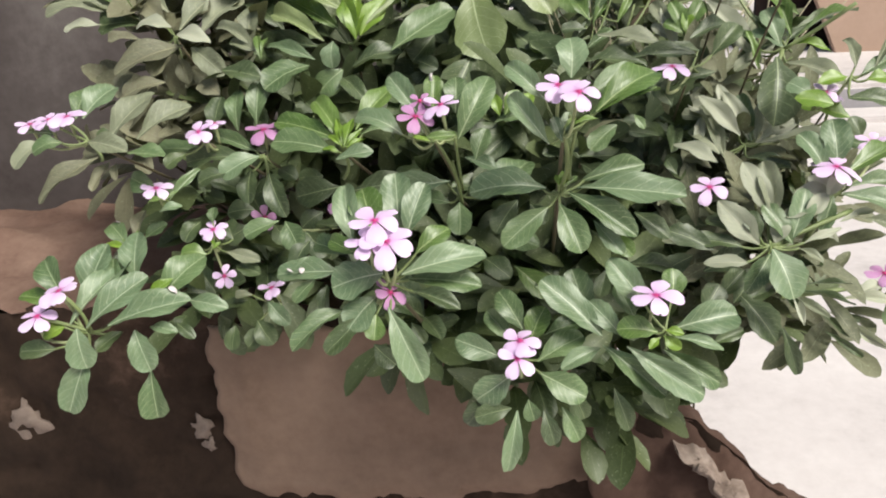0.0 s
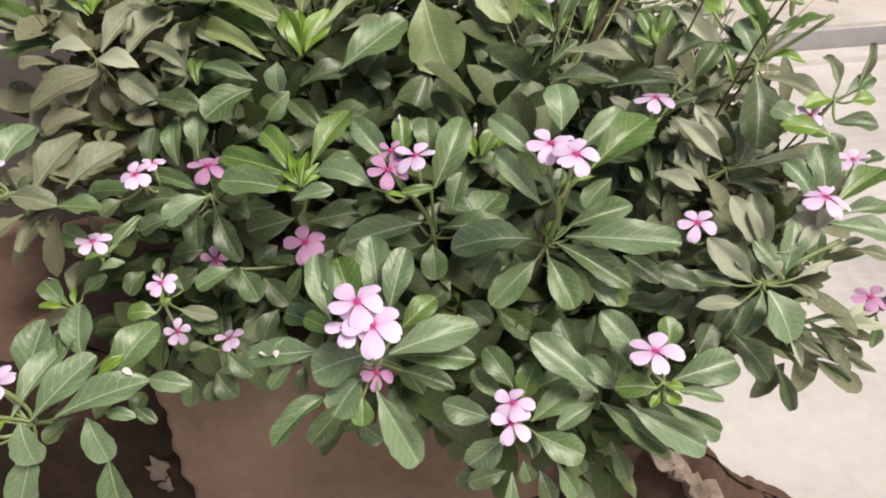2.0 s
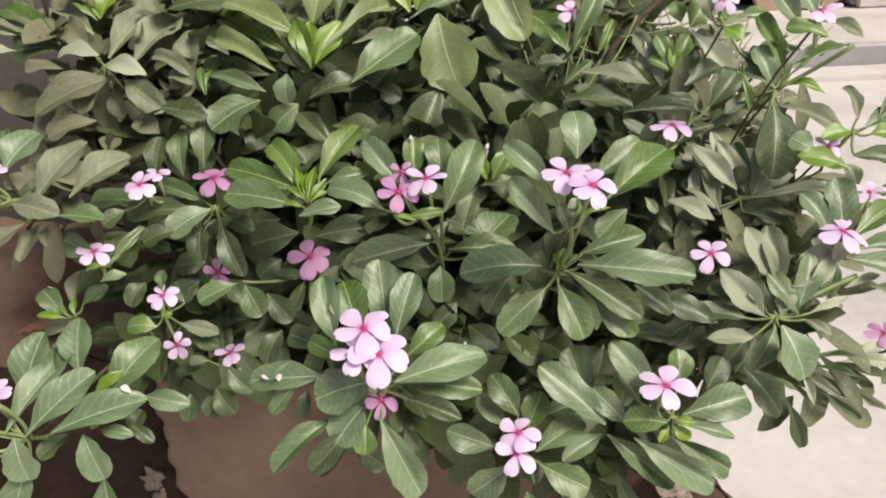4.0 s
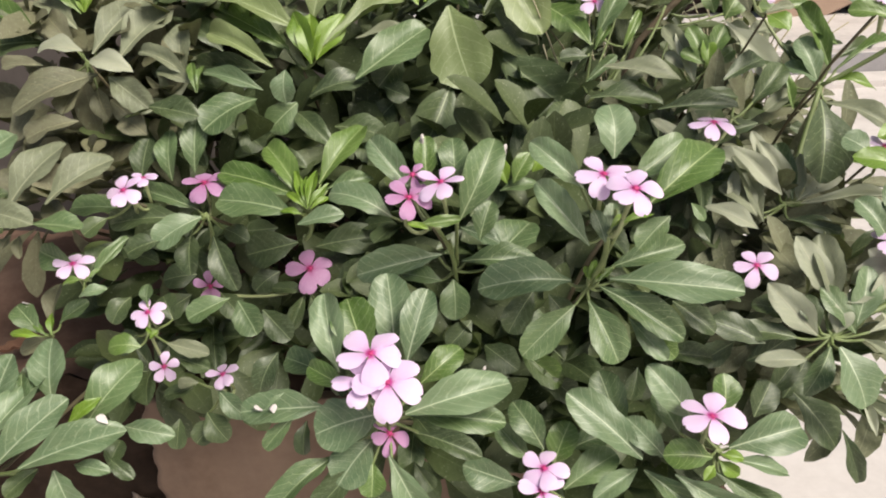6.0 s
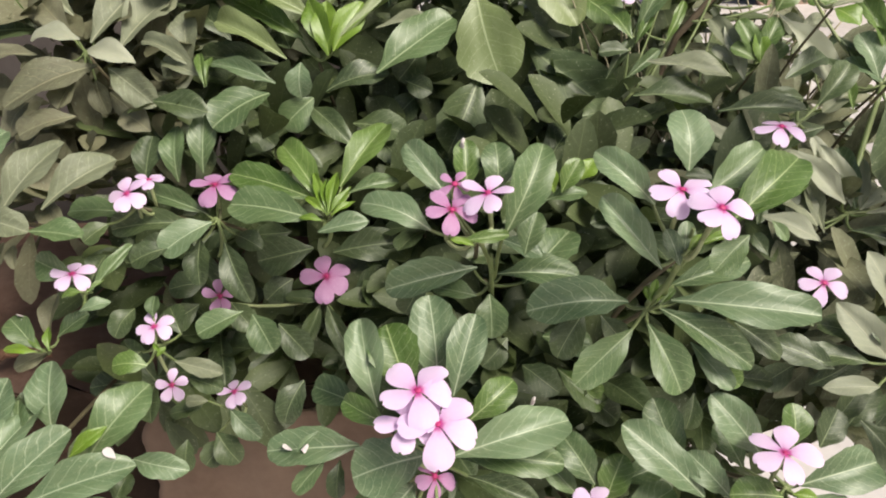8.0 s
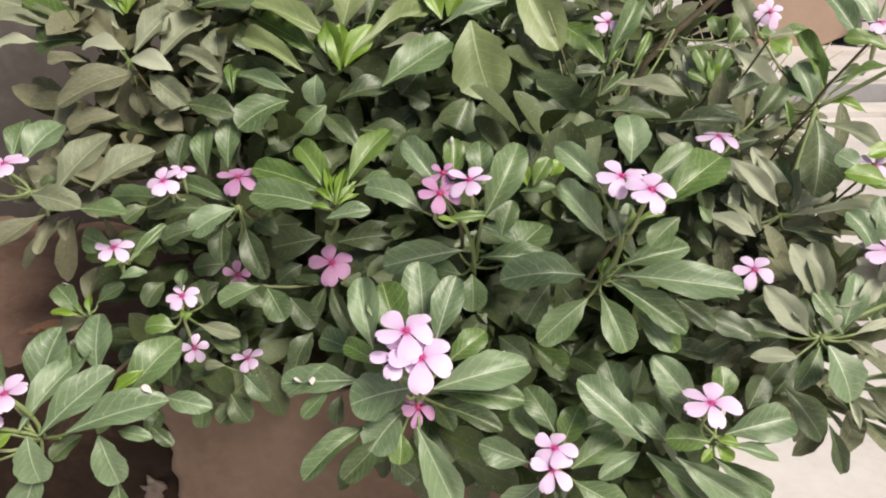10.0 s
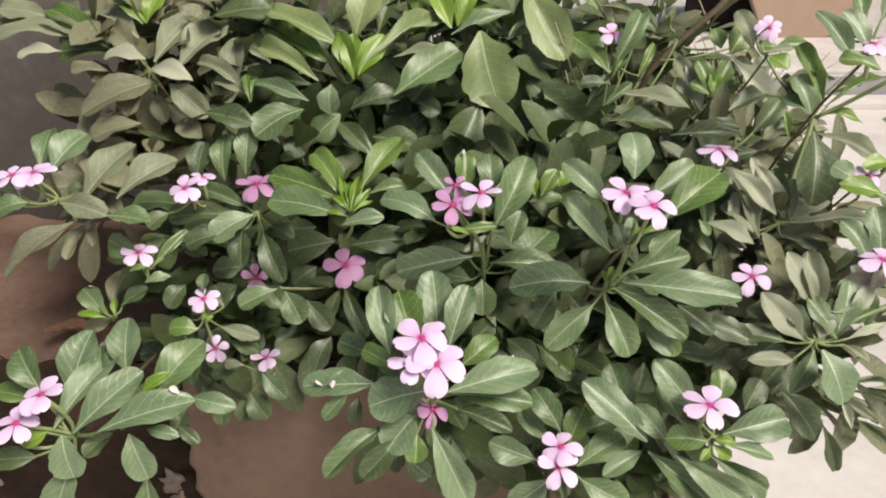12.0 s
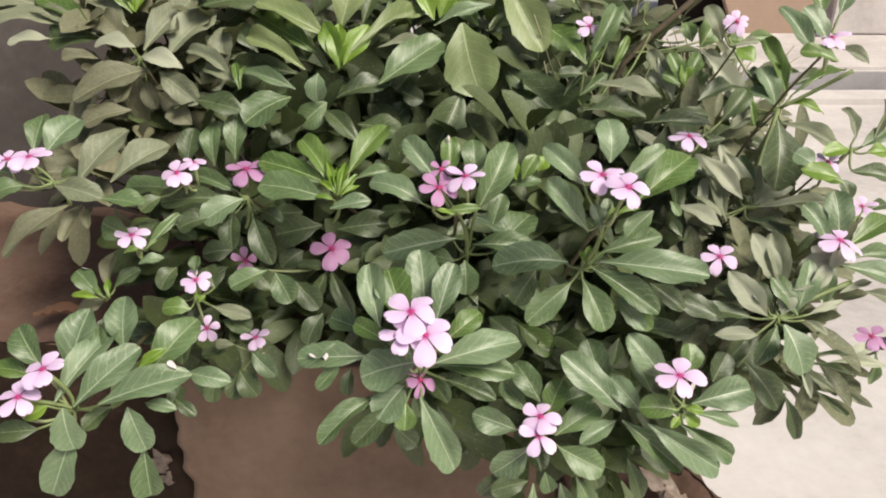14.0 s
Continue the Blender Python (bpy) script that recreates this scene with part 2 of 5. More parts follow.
def grid_sheet(name, mat, nu, nv, fn, parent=None, back=None):
    """A sheet of nu x nv cells placed by fn(u, v); back: a vector by which its rim is folded to give thickness."""
    bm = bmesh.new()
    vs = [[bm.verts.new(fn(i / nu, j / nv)) for j in range(nv + 1)] for i in range(nu + 1)]
    for i in range(nu):
        for j in range(nv):
            bm.faces.new((vs[i][j], vs[i + 1][j], vs[i + 1][j + 1], vs[i][j + 1]))
    if back is not None:
        rim = [vs[i][0] for i in range(nu + 1)] + [vs[nu][j] for j in range(1, nv + 1)] + [vs[i][nv] for i in range(nu - 1, -1, -1)] + [vs[0][j] for j in range(nv - 1, 0, -1)]
        low = [bm.verts.new(v.co + Vector(back)) for v in rim]
        for k in range(len(rim)):
            bm.faces.new((rim[k - 1], rim[k], low[k], low[k - 1])[::-1])
    bmesh.ops.recalc_face_normals(bm, faces=bm.faces)
    ob = new(name, finish(bm, name, mat))
    ob.parent = parent
    return ob


def box(bm, lo, hi):
    vs = [bm.verts.new((x, y, z)) for x in (lo[0], hi[0]) for y in (lo[1], hi[1]) for z in (lo[2], hi[2])]
    for f in ((0, 1, 3, 2), (4, 6, 7, 5), (0, 4, 5, 1), (2, 3, 7, 6), (0, 2, 6, 4), (1, 5, 7, 3)):
        bm.faces.new([vs[k] for k in f])


def wob(x, y, z, scale, amount):
    return amount * noise.fractal(Vector((x, y, z)) * scale, 0.6, 2.1, 4)


# ---- the large structure ----
ground = grid_sheet("ground", CEMENT, 60, 60, lambda u, v: Vector(((u - 0.5) * abs(u - 0.5) * 480, (v - 0.5) * abs(v - 0.5) * 480 + 2, wob(u * 40, v * 40, 0, 0.5, 0.006))))
tagged(ground, "pale worn cement ground, bright in the daylight", "ground", kind="structure")

FRONT, TOP, BACK = 0.665, 0.72, 1.02


def wall_top(x):
    """The low wall's height: level, then broken down in a slope at its open end."""
    if x < 0.10:
        return TOP + wob(x, 0, 0, 9, 0.012)
    return max(0.0, TOP - 0.90 * (x - 0.10)) + wob(x, 3, 0, 25, 0.014)


low_wall = grid_sheet("low_wall", MASONRY, 220, 46, lambda u, v: Vector((x := -2.4 + 3.15 * u, FRONT + wob(x, 0, v, 14, 0.012) + wob(x, 1, v, 45, 0.004), max(0.0, wall_top(x)) * v)))
tagged(low_wall, "low masonry planter wall, colour darkened for shade, with fallen plaster", "wall", kind="structure")
part("wall_cap", grid_sheet("tmp", EARTH, 160, 18, lambda u, v: Vector((x := -2.4 + 3.15 * u, FRONT + 0.002 + (BACK - FRONT) * v + wob(x, 0, 0.5, 14, 0.012) * (1 - v), wall_top(x) + wob(x, v, 0, 6, 0.012) + 0.02 * math.sin(v * 3.1) - 0.40 * v * min(1, max(0, (x - 0.02) / 0.1))))).data, EARTH, low_wall, "brown earth on top of the wall")
bpy.data.objects.remove(bpy.data.objects["tmp"])


def plaster_at(u, v):
    x = -0.268 + 0.43 * u
    low = 0.468 + 0.10 * max(0, u - 0.55) ** 1.3 + wob(x, 0, 0, 20, 0.012) + 0.03 * max(0, 1 - 9 * u) ** 2
    z = low + (0.70 - low) * v
    x += wob(0, 7, z, 16, 0.009) * (1 - u) + wob(5, 7, z, 22, 0.02) * u
    return Vector((x, FRONT - 0.016 + wob(x, 0, z, 5, 0.006) + 0.008 * max(0, 1 - 12 * min(u, 1 - u, v)), z))


plaster = grid_sheet("plaster", PLASTER, 70, 36, plaster_at, low_wall, back=(0, 0.03, 0))
tagged(plaster, "patch of smooth brown plaster")



def crust_at(u, v):
    """The rendered end of the wall: a bulging skin with a fold, rounded off towards the slope."""
    x = 0.150 + 0.60 * u
    x += wob(2, 4, v, 9, 0.02) * (1 - u)
    z = max(0.0, wall_top(x) - 0.004) * v
    fold = 0.016 * math.exp(-((x - 0.205 - 0.05 * (1 - v)) / 0.018) ** 2)
    return Vector((x, FRONT - 0.036 + fold + wob(x, 5, z, 7, 0.014) + 0.035 * v ** 9, z))


crust = grid_sheet("render_coat", CRUST, 90, 50, crust_at, low_wall, back=(0, 0.03, 0))
tagged(crust, "red-brown cement skin over the wall end")


def strip_at(u, v):
    """A ragged strip of bare mortar just under the sloping edge."""
    x = 0.240 + 0.34 * u
    mid = wall_top(x) - 0.036 - 0.012 * u + wob(x, 8, 0, 30, 0.006)
    half = (0.010 + 0.006 * u + wob(x, 9, v, 60, 0.010)) * min(1, 9 * u + 0.15, 9 * (1 - u) + 0.15)
    z = mid + (2 * v - 1) * half
    return Vector((x + wob(x, 2, z, 50, 0.006), FRONT - 0.046 + wob(x, 5, z, 7, 0.014) + wob(x, 3, z, 70, 0.006) + 0.012 * abs(2 * v - 1), z))


strip = grid_sheet("mortar_strip", MORTAR, 120, 16, strip_at, low_wall, back=(0, 0.02, 0))
tagged(strip, "ragged strip of bare pale mortar")

back_wall = new("wall_back", bpy.data.meshes.new("wall_back"))
bm = bmesh.new()
box(bm, (-6.0, BACK + 0.004, 0), (-0.02, BACK + 0.2, 2.2))
bmesh.ops.subdivide_edges(bm, edges=bm.edges, cuts=12, use_grid_fill=True)
for v in bm.verts:
    v.co.y += wob(v.co.x, 0, v.co.z, 2, 0.006)
back_wall.data = finish(bm, "wall_back", GREY_WALL)
tagged(back_wall, "stained dark grey plaster wall behind the plants", "wall", kind="structure")


def slab(name, mat, lo, hi, label, category, bev=0.01):
    bm = bmesh.new()
    box(bm, lo, hi)
    bmesh.ops.bevel(bm, geom=bm.edges[:], offset=bev, segments=2, affect="EDGES")
    return tagged(new(name, finish(bm, name, mat, False)), label, category, kind="structure")


slab("step", CEMENT, (0.9, 4.42, -0.02), (14, 7.0, 0.15), "pale cement step before the house", "step", 0.02)
slab("kerb", CEMENT, (0.9, 4.17, -0.02), (14, 4.396, 0.030), "low pale cement edge before the step", "kerb", 0.008)
# thin front sheet carries the riser's shade as a darker colour
slab("riser", RISER_SHADE, (0.9, 4.40, 0.004), (14, 4.425, 0.128), "front of the step, lilac grey darkened for shade", "step", 0.004)
slab("house_wall", LILAC, (2.78, 5.45, 0.154), (16, 5.75, 4.0), "lilac grey house wall across the yard", "wall", 0.02)
slab("plinth", CEMENT, (2.80, 5.41, 0.154), (16, 5.448, 0.40), "pale cement plinth along the house wall", "plinth", 0.01)
bm = bmesh.new()
box(bm, (-0.42, -0.025, 0), (0.42, 0.025, 1.9))
bmesh.ops.bevel(bm, geom=bm.edges[:], offset=0.008, segments=2, affect="EDGES")
board = tagged(new("door_leaf", finish(bm, "door_leaf", BUFF, False)), "buff painted wooden door leaf leaning in the dark doorway", "door")
board.matrix_basis = pose(2.62, 5.5, 0.16, -4, -24, 0)
# solid near-black panel, the unlit inside of the doorway put into its colour
bm = bmesh.new()
box(bm, (1.7, 5.75, 0.154), (2.78, 5.80, 3.2))
tagged(new("doorway", finish(bm, "doorway", DARK, False)), "doorway of the house, its darkness painted on a panel", "doorway", kind="structure")


# ---- leaves, flowers and stems ----
def leaf_shape(seed, nu=6, nv=12, pointed=0.0):
    """A blade one long and one wide: short stalk, rounded tip, a fold along the midrib, an arch and a slightly wavy rim."""
    rnd = random.Random(seed)
    arch, fold, twist = rnd.uniform(0.03, 0.16), rnd.uniform(0.35, 0.95), rnd.uniform(-0.45, 0.45)
    skew, full, phase, swell = rnd.uniform(-0.05, 0.05), rnd.uniform(0.56, 0.80), rnd.uniform(0, 6), rnd.uniform(0.42, 0.55) + pointed
    peak = full / (full + swell)
    bm = bmesh.new()
    uvl = bm.loops.layers.uv.new("UVMap")
    where, rows = {}, []
    for j in range(nv + 1):
        v = 1 - (1 - j / nv) ** 1.7
        t = max(0.0, (v - 0.07) / 0.93)
        half = 0.5 * t ** full * (1 - t) ** swell / (peak ** full * (1 - peak) ** swell) if 0 < t < 1 else 0.0
        half = max(half, 0.035 if v < 0.9 else 0.02)
        rim = (rnd.uniform(0.93, 1.05), rnd.uniform(0.93, 1.05))
        row = []
        for i in range(nu + 1):
            u = 2 * i / nu - 1
            z = fold * 0.45 * half * (abs(u) - 0.35 * u * u) + arch * 4 * v * (1 - v) + twist * u * half * (v - 0.3) * 0.6
            z += 0.045 * u * u * math.sin(phase + v * 9 + (1.7 if u > 0 else 0)) * min(1, half * 4)
            vert = bm.verts.new((u * half * (rim[u > 0] if abs(u) > 0.9 else 1) + skew * math.sin(v * 3.1), v, z))
            where[vert] = (0.5 + u * max(half, 0.05), v)
            row.append(vert)
        rows.append(row)
    for a, b in zip(rows, rows[1:]):
        for i in range(nu):
            f = bm.faces.new((a[i], a[i + 1], b[i + 1], b[i]))
            for loop in f.loops:
                loop[uvl].uv = where[loop.vert]
    return bm


BLADES = {kind: [finish(leaf_shape(11 + 7 * n, pointed={"bleached": 0.25, "young": 0.3}.get(kind, 0.0)), "leaf", LEAF[kind]) for n in range(9)] for kind in LEAF}
AXES = {"up": Vector((0, -0.24, 0.97)), "tilt": Vector((0, -0.41, 0.91)), "mid": Vector((0, -0.59, 0.81)), "face": Vector((0, -0.83, 0.56)), "droop": Vector((0, -0.95, 0.31)), "side": Vector((0.55, -0.66, 0.5))}


def plant(root, label):
    base = new("periwinkle_plant")
    base.location = root
    return tagged(base, label, "plant", group="flowering plants on the wall")


main_plant = plant((-0.04, 0.82, 0.72), "bushy pink periwinkle with oval green leaves, growing over the wall")
left_plant = plant((-0.26, 0.86, 0.72), "dusty pink periwinkle with grey-green leaves beside the grey wall")
middle_plant = plant((0.10, 0.80, 0.55), "bushy pink periwinkle with clustered flowers, hanging over the plaster")
right_plant = plant((0.17, 0.80, 0.50), "dusty pink periwinkle with long leaves before the bright ground")
CHANCE = random.Random(5)


def shoot(owner, node, axis, rooted=True):
    """A stem from the plant's root to a node, where leaves and flowers sit; not rooted: it sits on a side twig."""
    node, root = Vector(node), owner.location.copy()
    if not rooted:
        return owner, node, axis
    root += Vector((CHANCE.uniform(-0.06, 0.06), CHANCE.uniform(-0.05, 0.05), -0.01))
    root.x += (0.72 if owner is right_plant else 0.6) * (node.x - root.x)
    d = node - root
    bm = bmesh.new()
    if owner in (right_plant, middle_plant):
        bend = node + Vector((0, 0.20, -0.16)) * min(1.0, d.length / 0.3)
        line = [root.lerp(bend, t).lerp(bend.lerp(node - AXES[axis] * 0.004, t), t) for t in (k / 9 for k in range(10))]
    else:
        line = arc(root, node - AXES[axis] * 0.004, Vector((0.05 * d.length * CHANCE.uniform(-1, 1), 0.075, -0.03 if d.z > 0 else 0.05)))
    pipe(bm, line, 0.0026 if owner is not right_plant else 0.0014, 0.0013 if owner is not right_plant else 0.0009)
    stem = part("stem", bm, STEM_BROWN, owner)
    put(stem, Matrix.Identity(4))
    return owner, node, axis


def leaf(sh, base, tip, width, kind, facing=""):
    """One leaf: its base and tip from the node and its width, in millimetres; facing: the way its upper side looks."""
    owner, node, axis = sh
    base, tip = node + Vector(base) / 1000, node + Vector(tip) / 1000
    y, length = (tip - base).normalized(), (tip - base).length
    lean = AXES[facing or axis] + 0.16 * Vector((CHANCE.uniform(-1, 1), CHANCE.uniform(-1, 1), CHANCE.uniform(-1, 1)))
    x = y.cross(lean).normalized()
    z = x.cross(y)
    m = Matrix.Translation(base) @ Matrix((x, y, z)).transposed().to_4x4() @ Matrix.Diagonal((width / 1000, length, length, 1))
    put(part("leaf", CHANCE.choice(BLADES[kind]), None, owner), m)
    if 0.004 < (base - node).length < 0.026:
        bm = bmesh.new()
        pipe(bm, arc(node, base + 0.05 * (tip - base), -0.004 * AXES[axis], 4), 0.0012, 0.0008, 5)
        put(part("leaf_stalk", bm, STEM_GREEN, owner), Matrix.Identity(4))


def twig(owner, a, b, thick):
    """A short pale green side stem between two places; its thickness in millimetres."""
    a, b = Vector(a), Vector(b)
    bm = bmesh.new()
    pipe(bm, arc(a, b, Vector((CHANCE.uniform(-0.004, 0.004), 0.004, -0.003)), 6), thick / 1000, 1.25 * thick / 1000)
    put(part("stem", bm, STEM_GREEN, owner), Matrix.Identity(4))


def petal_shape(seed):
    """One petal, one long: narrow at the throat, broad and blunt outside, a little oblique and bowed back."""
    rnd = random.Random(seed)
    wide, bow, tilt = rnd.uniform(0.80, 0.97), rnd.uniform(-0.06, 0.20), rnd.uniform(-0.24, 0.24)
    bm = bmesh.new()
    uvl = bm.loops.layers.uv.new("UVMap")
    rows, where = [], {}
    for j in range(10):
        v = 1 - (1 - j / 9) ** 1.5
        half = 0.5 * wide * (0.15 + 0.85 * math.sin(1.571 * min(1, v / 0.68)) ** 1.25) * (1 if v < 0.68 else math.sqrt(max(0.0, 1 - ((v - 0.68) / 0.325) ** 2)))
        row = []
        for i in range(5):
            u = i / 2 - 1
            vert = bm.verts.new((u * half + 0.09 * v * v, v - 0.05 * (1 - u * u) * (v > 0.9), 0.06 * v * (1 - v) * 2 - bow * v * v - 0.22 * u * u * half * v + tilt * u * half + 0.035 * math.sin(7 * v + 3 * u + 9 * tilt) * v * abs(u)))
            where[vert] = (0.5 + u * half, v)
            row.append(vert)
        rows.append(row)
    for a, b in zip(rows, rows[1:]):
        for i in range(4):
            f = bm.faces.new((a[i], a[i + 1], b[i + 1], b[i]))
            for loop in f.loops:
                loop[uvl].uv = where[loop.vert]
    return bm


PETALS = {kind: [finish(petal_shape(3 + n), "petal", PETAL[kind]) for n in range(5)] for kind in PETAL}


def eye_shape():
    bm = bmesh.new()
    bmesh.ops.create_cone(bm, cap_ends=True, segments=12, radius1=1.0, radius2=0.55, depth=0.5)
    bmesh.ops.bevel(bm, geom=[e for e in bm.edges if e.calc_length() < 0.6], offset=0.1, segments=1, affect="EDGES")
    return bm


EYE_MESH = finish(eye_shape(), "eye", EYE_PINK)


def flower(sh, place, size, tone, facing, spin):
    """A five-petalled flower of that width in millimetres, on a thin tube and stalk from its shoot."""
    owner, node, axis = sh
    own = random.Random(round(9000 * place[0] + 70000 * place[2]))
    place, r = Vector(place), 0.90 * size / 2000
    z = (AXES[facing] + 0.16 * Vector((own.uniform(-1, 1), own.uniform(-1, 1), own.uniform(-0.6, 0.6)))).normalized()
    broad = own.uniform(0.70, 0.84) if size < 27 else own.uniform(0.76, 0.94)
    bm = bmesh.new()
    foot = place - z * 0.022
    pipe(bm, [foot, place - z * 0.012, place - z * 0.004, place - z * 0.001], 0.0011, 0.0019, 7)
    if (foot - node).length < 0.16:
        pipe(bm, arc(node, foot, Vector((0, 0, -0.006)), 5), 0.0013, 0.0011, 6)
    head = part("flower", bm, TUBE_GREEN, owner, "pink five-petalled flower" if tone == "pale" else "deep pink five-petalled flower")
    put(head, Matrix.Identity(4))
    turn = z.to_track_quat("Z", "Y").to_matrix().to_4x4()
    for k in range(5):
        p = part("petal", PETALS[tone][k], None, head)
        cup, grow = own.uniform(-20, 12), own.uniform(0.90, 1.08)
        put(p, Matrix.Translation(place + z * 0.0005 * (k % 2)) @ turn @ pose(0, 0, 0, 0, 0, spin + 72 * k + own.uniform(-9, 9)) @ pose(0, 0.0012, 0, cup, own.uniform(-10, 10), 0) @ Matrix.Diagonal((r * broad, r * grow, r, 1)))
    put(part("eye", EYE_MESH, None, head), Matrix.Translation(place + z * 0.0006) @ turn @ Matrix.Diagonal((0.0016, 0.0016, 0.0014, 1)))


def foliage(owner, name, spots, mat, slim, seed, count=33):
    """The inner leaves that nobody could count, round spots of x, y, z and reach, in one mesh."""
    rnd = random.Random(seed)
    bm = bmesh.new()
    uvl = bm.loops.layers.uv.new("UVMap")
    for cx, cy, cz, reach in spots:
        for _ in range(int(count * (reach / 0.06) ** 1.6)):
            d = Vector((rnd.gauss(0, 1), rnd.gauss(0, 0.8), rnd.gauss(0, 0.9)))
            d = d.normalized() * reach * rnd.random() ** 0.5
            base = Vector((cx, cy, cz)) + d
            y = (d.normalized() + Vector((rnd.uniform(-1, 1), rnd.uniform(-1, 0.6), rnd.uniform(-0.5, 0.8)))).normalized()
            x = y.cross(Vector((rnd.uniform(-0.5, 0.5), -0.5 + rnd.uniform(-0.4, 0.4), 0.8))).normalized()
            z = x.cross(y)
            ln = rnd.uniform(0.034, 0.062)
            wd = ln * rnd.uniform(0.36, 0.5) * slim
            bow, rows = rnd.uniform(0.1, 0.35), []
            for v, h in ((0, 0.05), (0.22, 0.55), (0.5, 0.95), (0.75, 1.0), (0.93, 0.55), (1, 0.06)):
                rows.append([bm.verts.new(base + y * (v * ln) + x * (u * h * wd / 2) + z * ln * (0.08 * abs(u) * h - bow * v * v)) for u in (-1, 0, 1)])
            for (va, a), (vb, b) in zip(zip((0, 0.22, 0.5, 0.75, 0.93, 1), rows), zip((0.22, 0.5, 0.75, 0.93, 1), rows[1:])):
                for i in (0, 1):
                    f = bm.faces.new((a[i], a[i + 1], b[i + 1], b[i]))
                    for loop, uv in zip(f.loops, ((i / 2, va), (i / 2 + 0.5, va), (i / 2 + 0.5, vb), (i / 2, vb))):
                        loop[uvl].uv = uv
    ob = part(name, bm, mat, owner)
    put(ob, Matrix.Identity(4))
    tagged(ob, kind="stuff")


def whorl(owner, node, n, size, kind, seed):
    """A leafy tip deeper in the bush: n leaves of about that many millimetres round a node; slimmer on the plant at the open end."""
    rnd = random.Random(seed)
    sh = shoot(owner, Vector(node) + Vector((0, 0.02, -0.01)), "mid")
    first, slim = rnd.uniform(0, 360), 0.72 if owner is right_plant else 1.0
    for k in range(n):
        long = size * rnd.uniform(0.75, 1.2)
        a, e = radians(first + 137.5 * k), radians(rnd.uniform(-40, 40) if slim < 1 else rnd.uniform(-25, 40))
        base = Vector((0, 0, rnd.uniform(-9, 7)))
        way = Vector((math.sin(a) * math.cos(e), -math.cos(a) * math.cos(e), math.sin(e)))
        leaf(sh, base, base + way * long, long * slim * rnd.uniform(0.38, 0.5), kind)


# ---- shoots, leaf by leaf ----
sh = shoot(main_plant, (-0.075, 0.584, 0.912), 'mid')  # rosette of young leaves
leaf(sh, (-3, 9, 6), (-33, 48, 34), 20, 'fresh')
leaf(sh, (9, 18, 13), (41, 58, 43), 23, 'fresh')
leaf(sh, (-8, -10, 3), (-64, 7, 8), 29, 'green')
leaf(sh, (-9, 11, 8), (-68, 36, 19), 23, 'fresh')
leaf(sh, (14, 13, 10), (49, 22, 13), 12, 'green')
leaf(sh, (-3, -19, -3), (30, -16, 2), 14, 'pale')
leaf(sh, (2, -8, 4), (-8, 21, 23), 7, 'young')
leaf(sh, (3, -8, 4), (8, 19, 23), 8, 'young')
leaf(sh, (4, -8, 5), (18, 7, 17), 6, 'young')
leaf(sh, (0, -7, 6), (-13, 4, 12), 6, 'young')
leaf(sh, (2, -7, 6), (1, 16, 20), 6, 'young')
leaf(sh, (5, -9, 4), (21, 1, 9), 6, 'young')
leaf(sh, (-1, -12, 2), (-16, -11, 4), 5, 'young')
sh = shoot(main_plant, (-0.154, 0.603, 0.905), 'mid')  # flower on a leafy pair
flower(sh, (-0.154, 0.613, 0.926), 38, 'deep', 'tilt', 10)
leaf(sh, (0, -11, 2), (-31, -30, -11), 23, 'pale')
leaf(sh, (-6, 3, 2), (-50, 17, 15), 15, 'green')
leaf(sh, (-14, -3, -2), (-72, -4, -4), 19, 'old')
leaf(sh, (-58, 5, 4), (-104, 8, 6), 21, 'green')
leaf(sh, (-11, -8, -12), (-10, -29, -37), 20, 'old', 'face')
leaf(sh, (6, -10, -14), (24, -33, -49), 21, 'old', 'face')
leaf(sh, (-57, 34, 15), (-53, 56, 43), 22, 'old', 'face')
leaf(sh, (-33, 34, 15), (-35, 58, 49), 19, 'green', 'face')
leaf(sh, (-15, 37, 20), (-13, 57, 57), 20, 'green', 'face')
leaf(sh, (9, 7, -16), (29, -2, -24), 16, 'old')
sh = shoot(main_plant, (-0.198, 0.585, 0.925), 'mid')  # two pink flowers
flower(sh, (-0.205, 0.588, 0.932), 30, 'pale', 'tilt', 40)
flower(sh, (-0.194, 0.601, 0.936), 24, 'pale', 'up', 10)
leaf(sh, (-21, -2, -12), (-36, -13, -20), 15, 'old')
leaf(sh, (17, -10, -28), (-6, -18, -34), 20, 'old')
sh = shoot(left_plant, (-0.294, 0.561, 0.934), 'mid')  # dusty shoot with flowers
flower(sh, (-0.307, 0.560, 0.956), 34, 'pale', 'up', 5)
flower(sh, (-0.324, 0.560, 0.954), 26, 'pale', 'up', 70)
flower(sh, (-0.347, 0.568, 0.949), 26, 'pale', 'up', 30)
leaf(sh, (19, -1, -1), (53, 35, 32), 28, 'dusty')
leaf(sh, (-12, 21, 15), (8, 52, 36), 29, 'pale')
leaf(sh, (45, -0, -0), (84, 35, 19), 25, 'dusty')
leaf(sh, (7, -12, 2), (46, -23, -5), 20, 'dusty')
leaf(sh, (40, -12, -9), (76, -20, -11), 19, 'green')
leaf(sh, (22, -26, -8), (-20, -58, -37), 21, 'tan')
leaf(sh, (21, -9, -17), (14, -35, -35), 13, 'tan')
leaf(sh, (27, -10, -18), (31, -24, -29), 8, 'tan')
leaf(sh, (-32, 43, 10), (-33, 76, 33), 20, 'green')
leaf(sh, (-17, -11, 2), (-39, -21, -4), 19, 'green')
leaf(sh, (13, 18, 3), (1, 14, -0), 10, 'old')
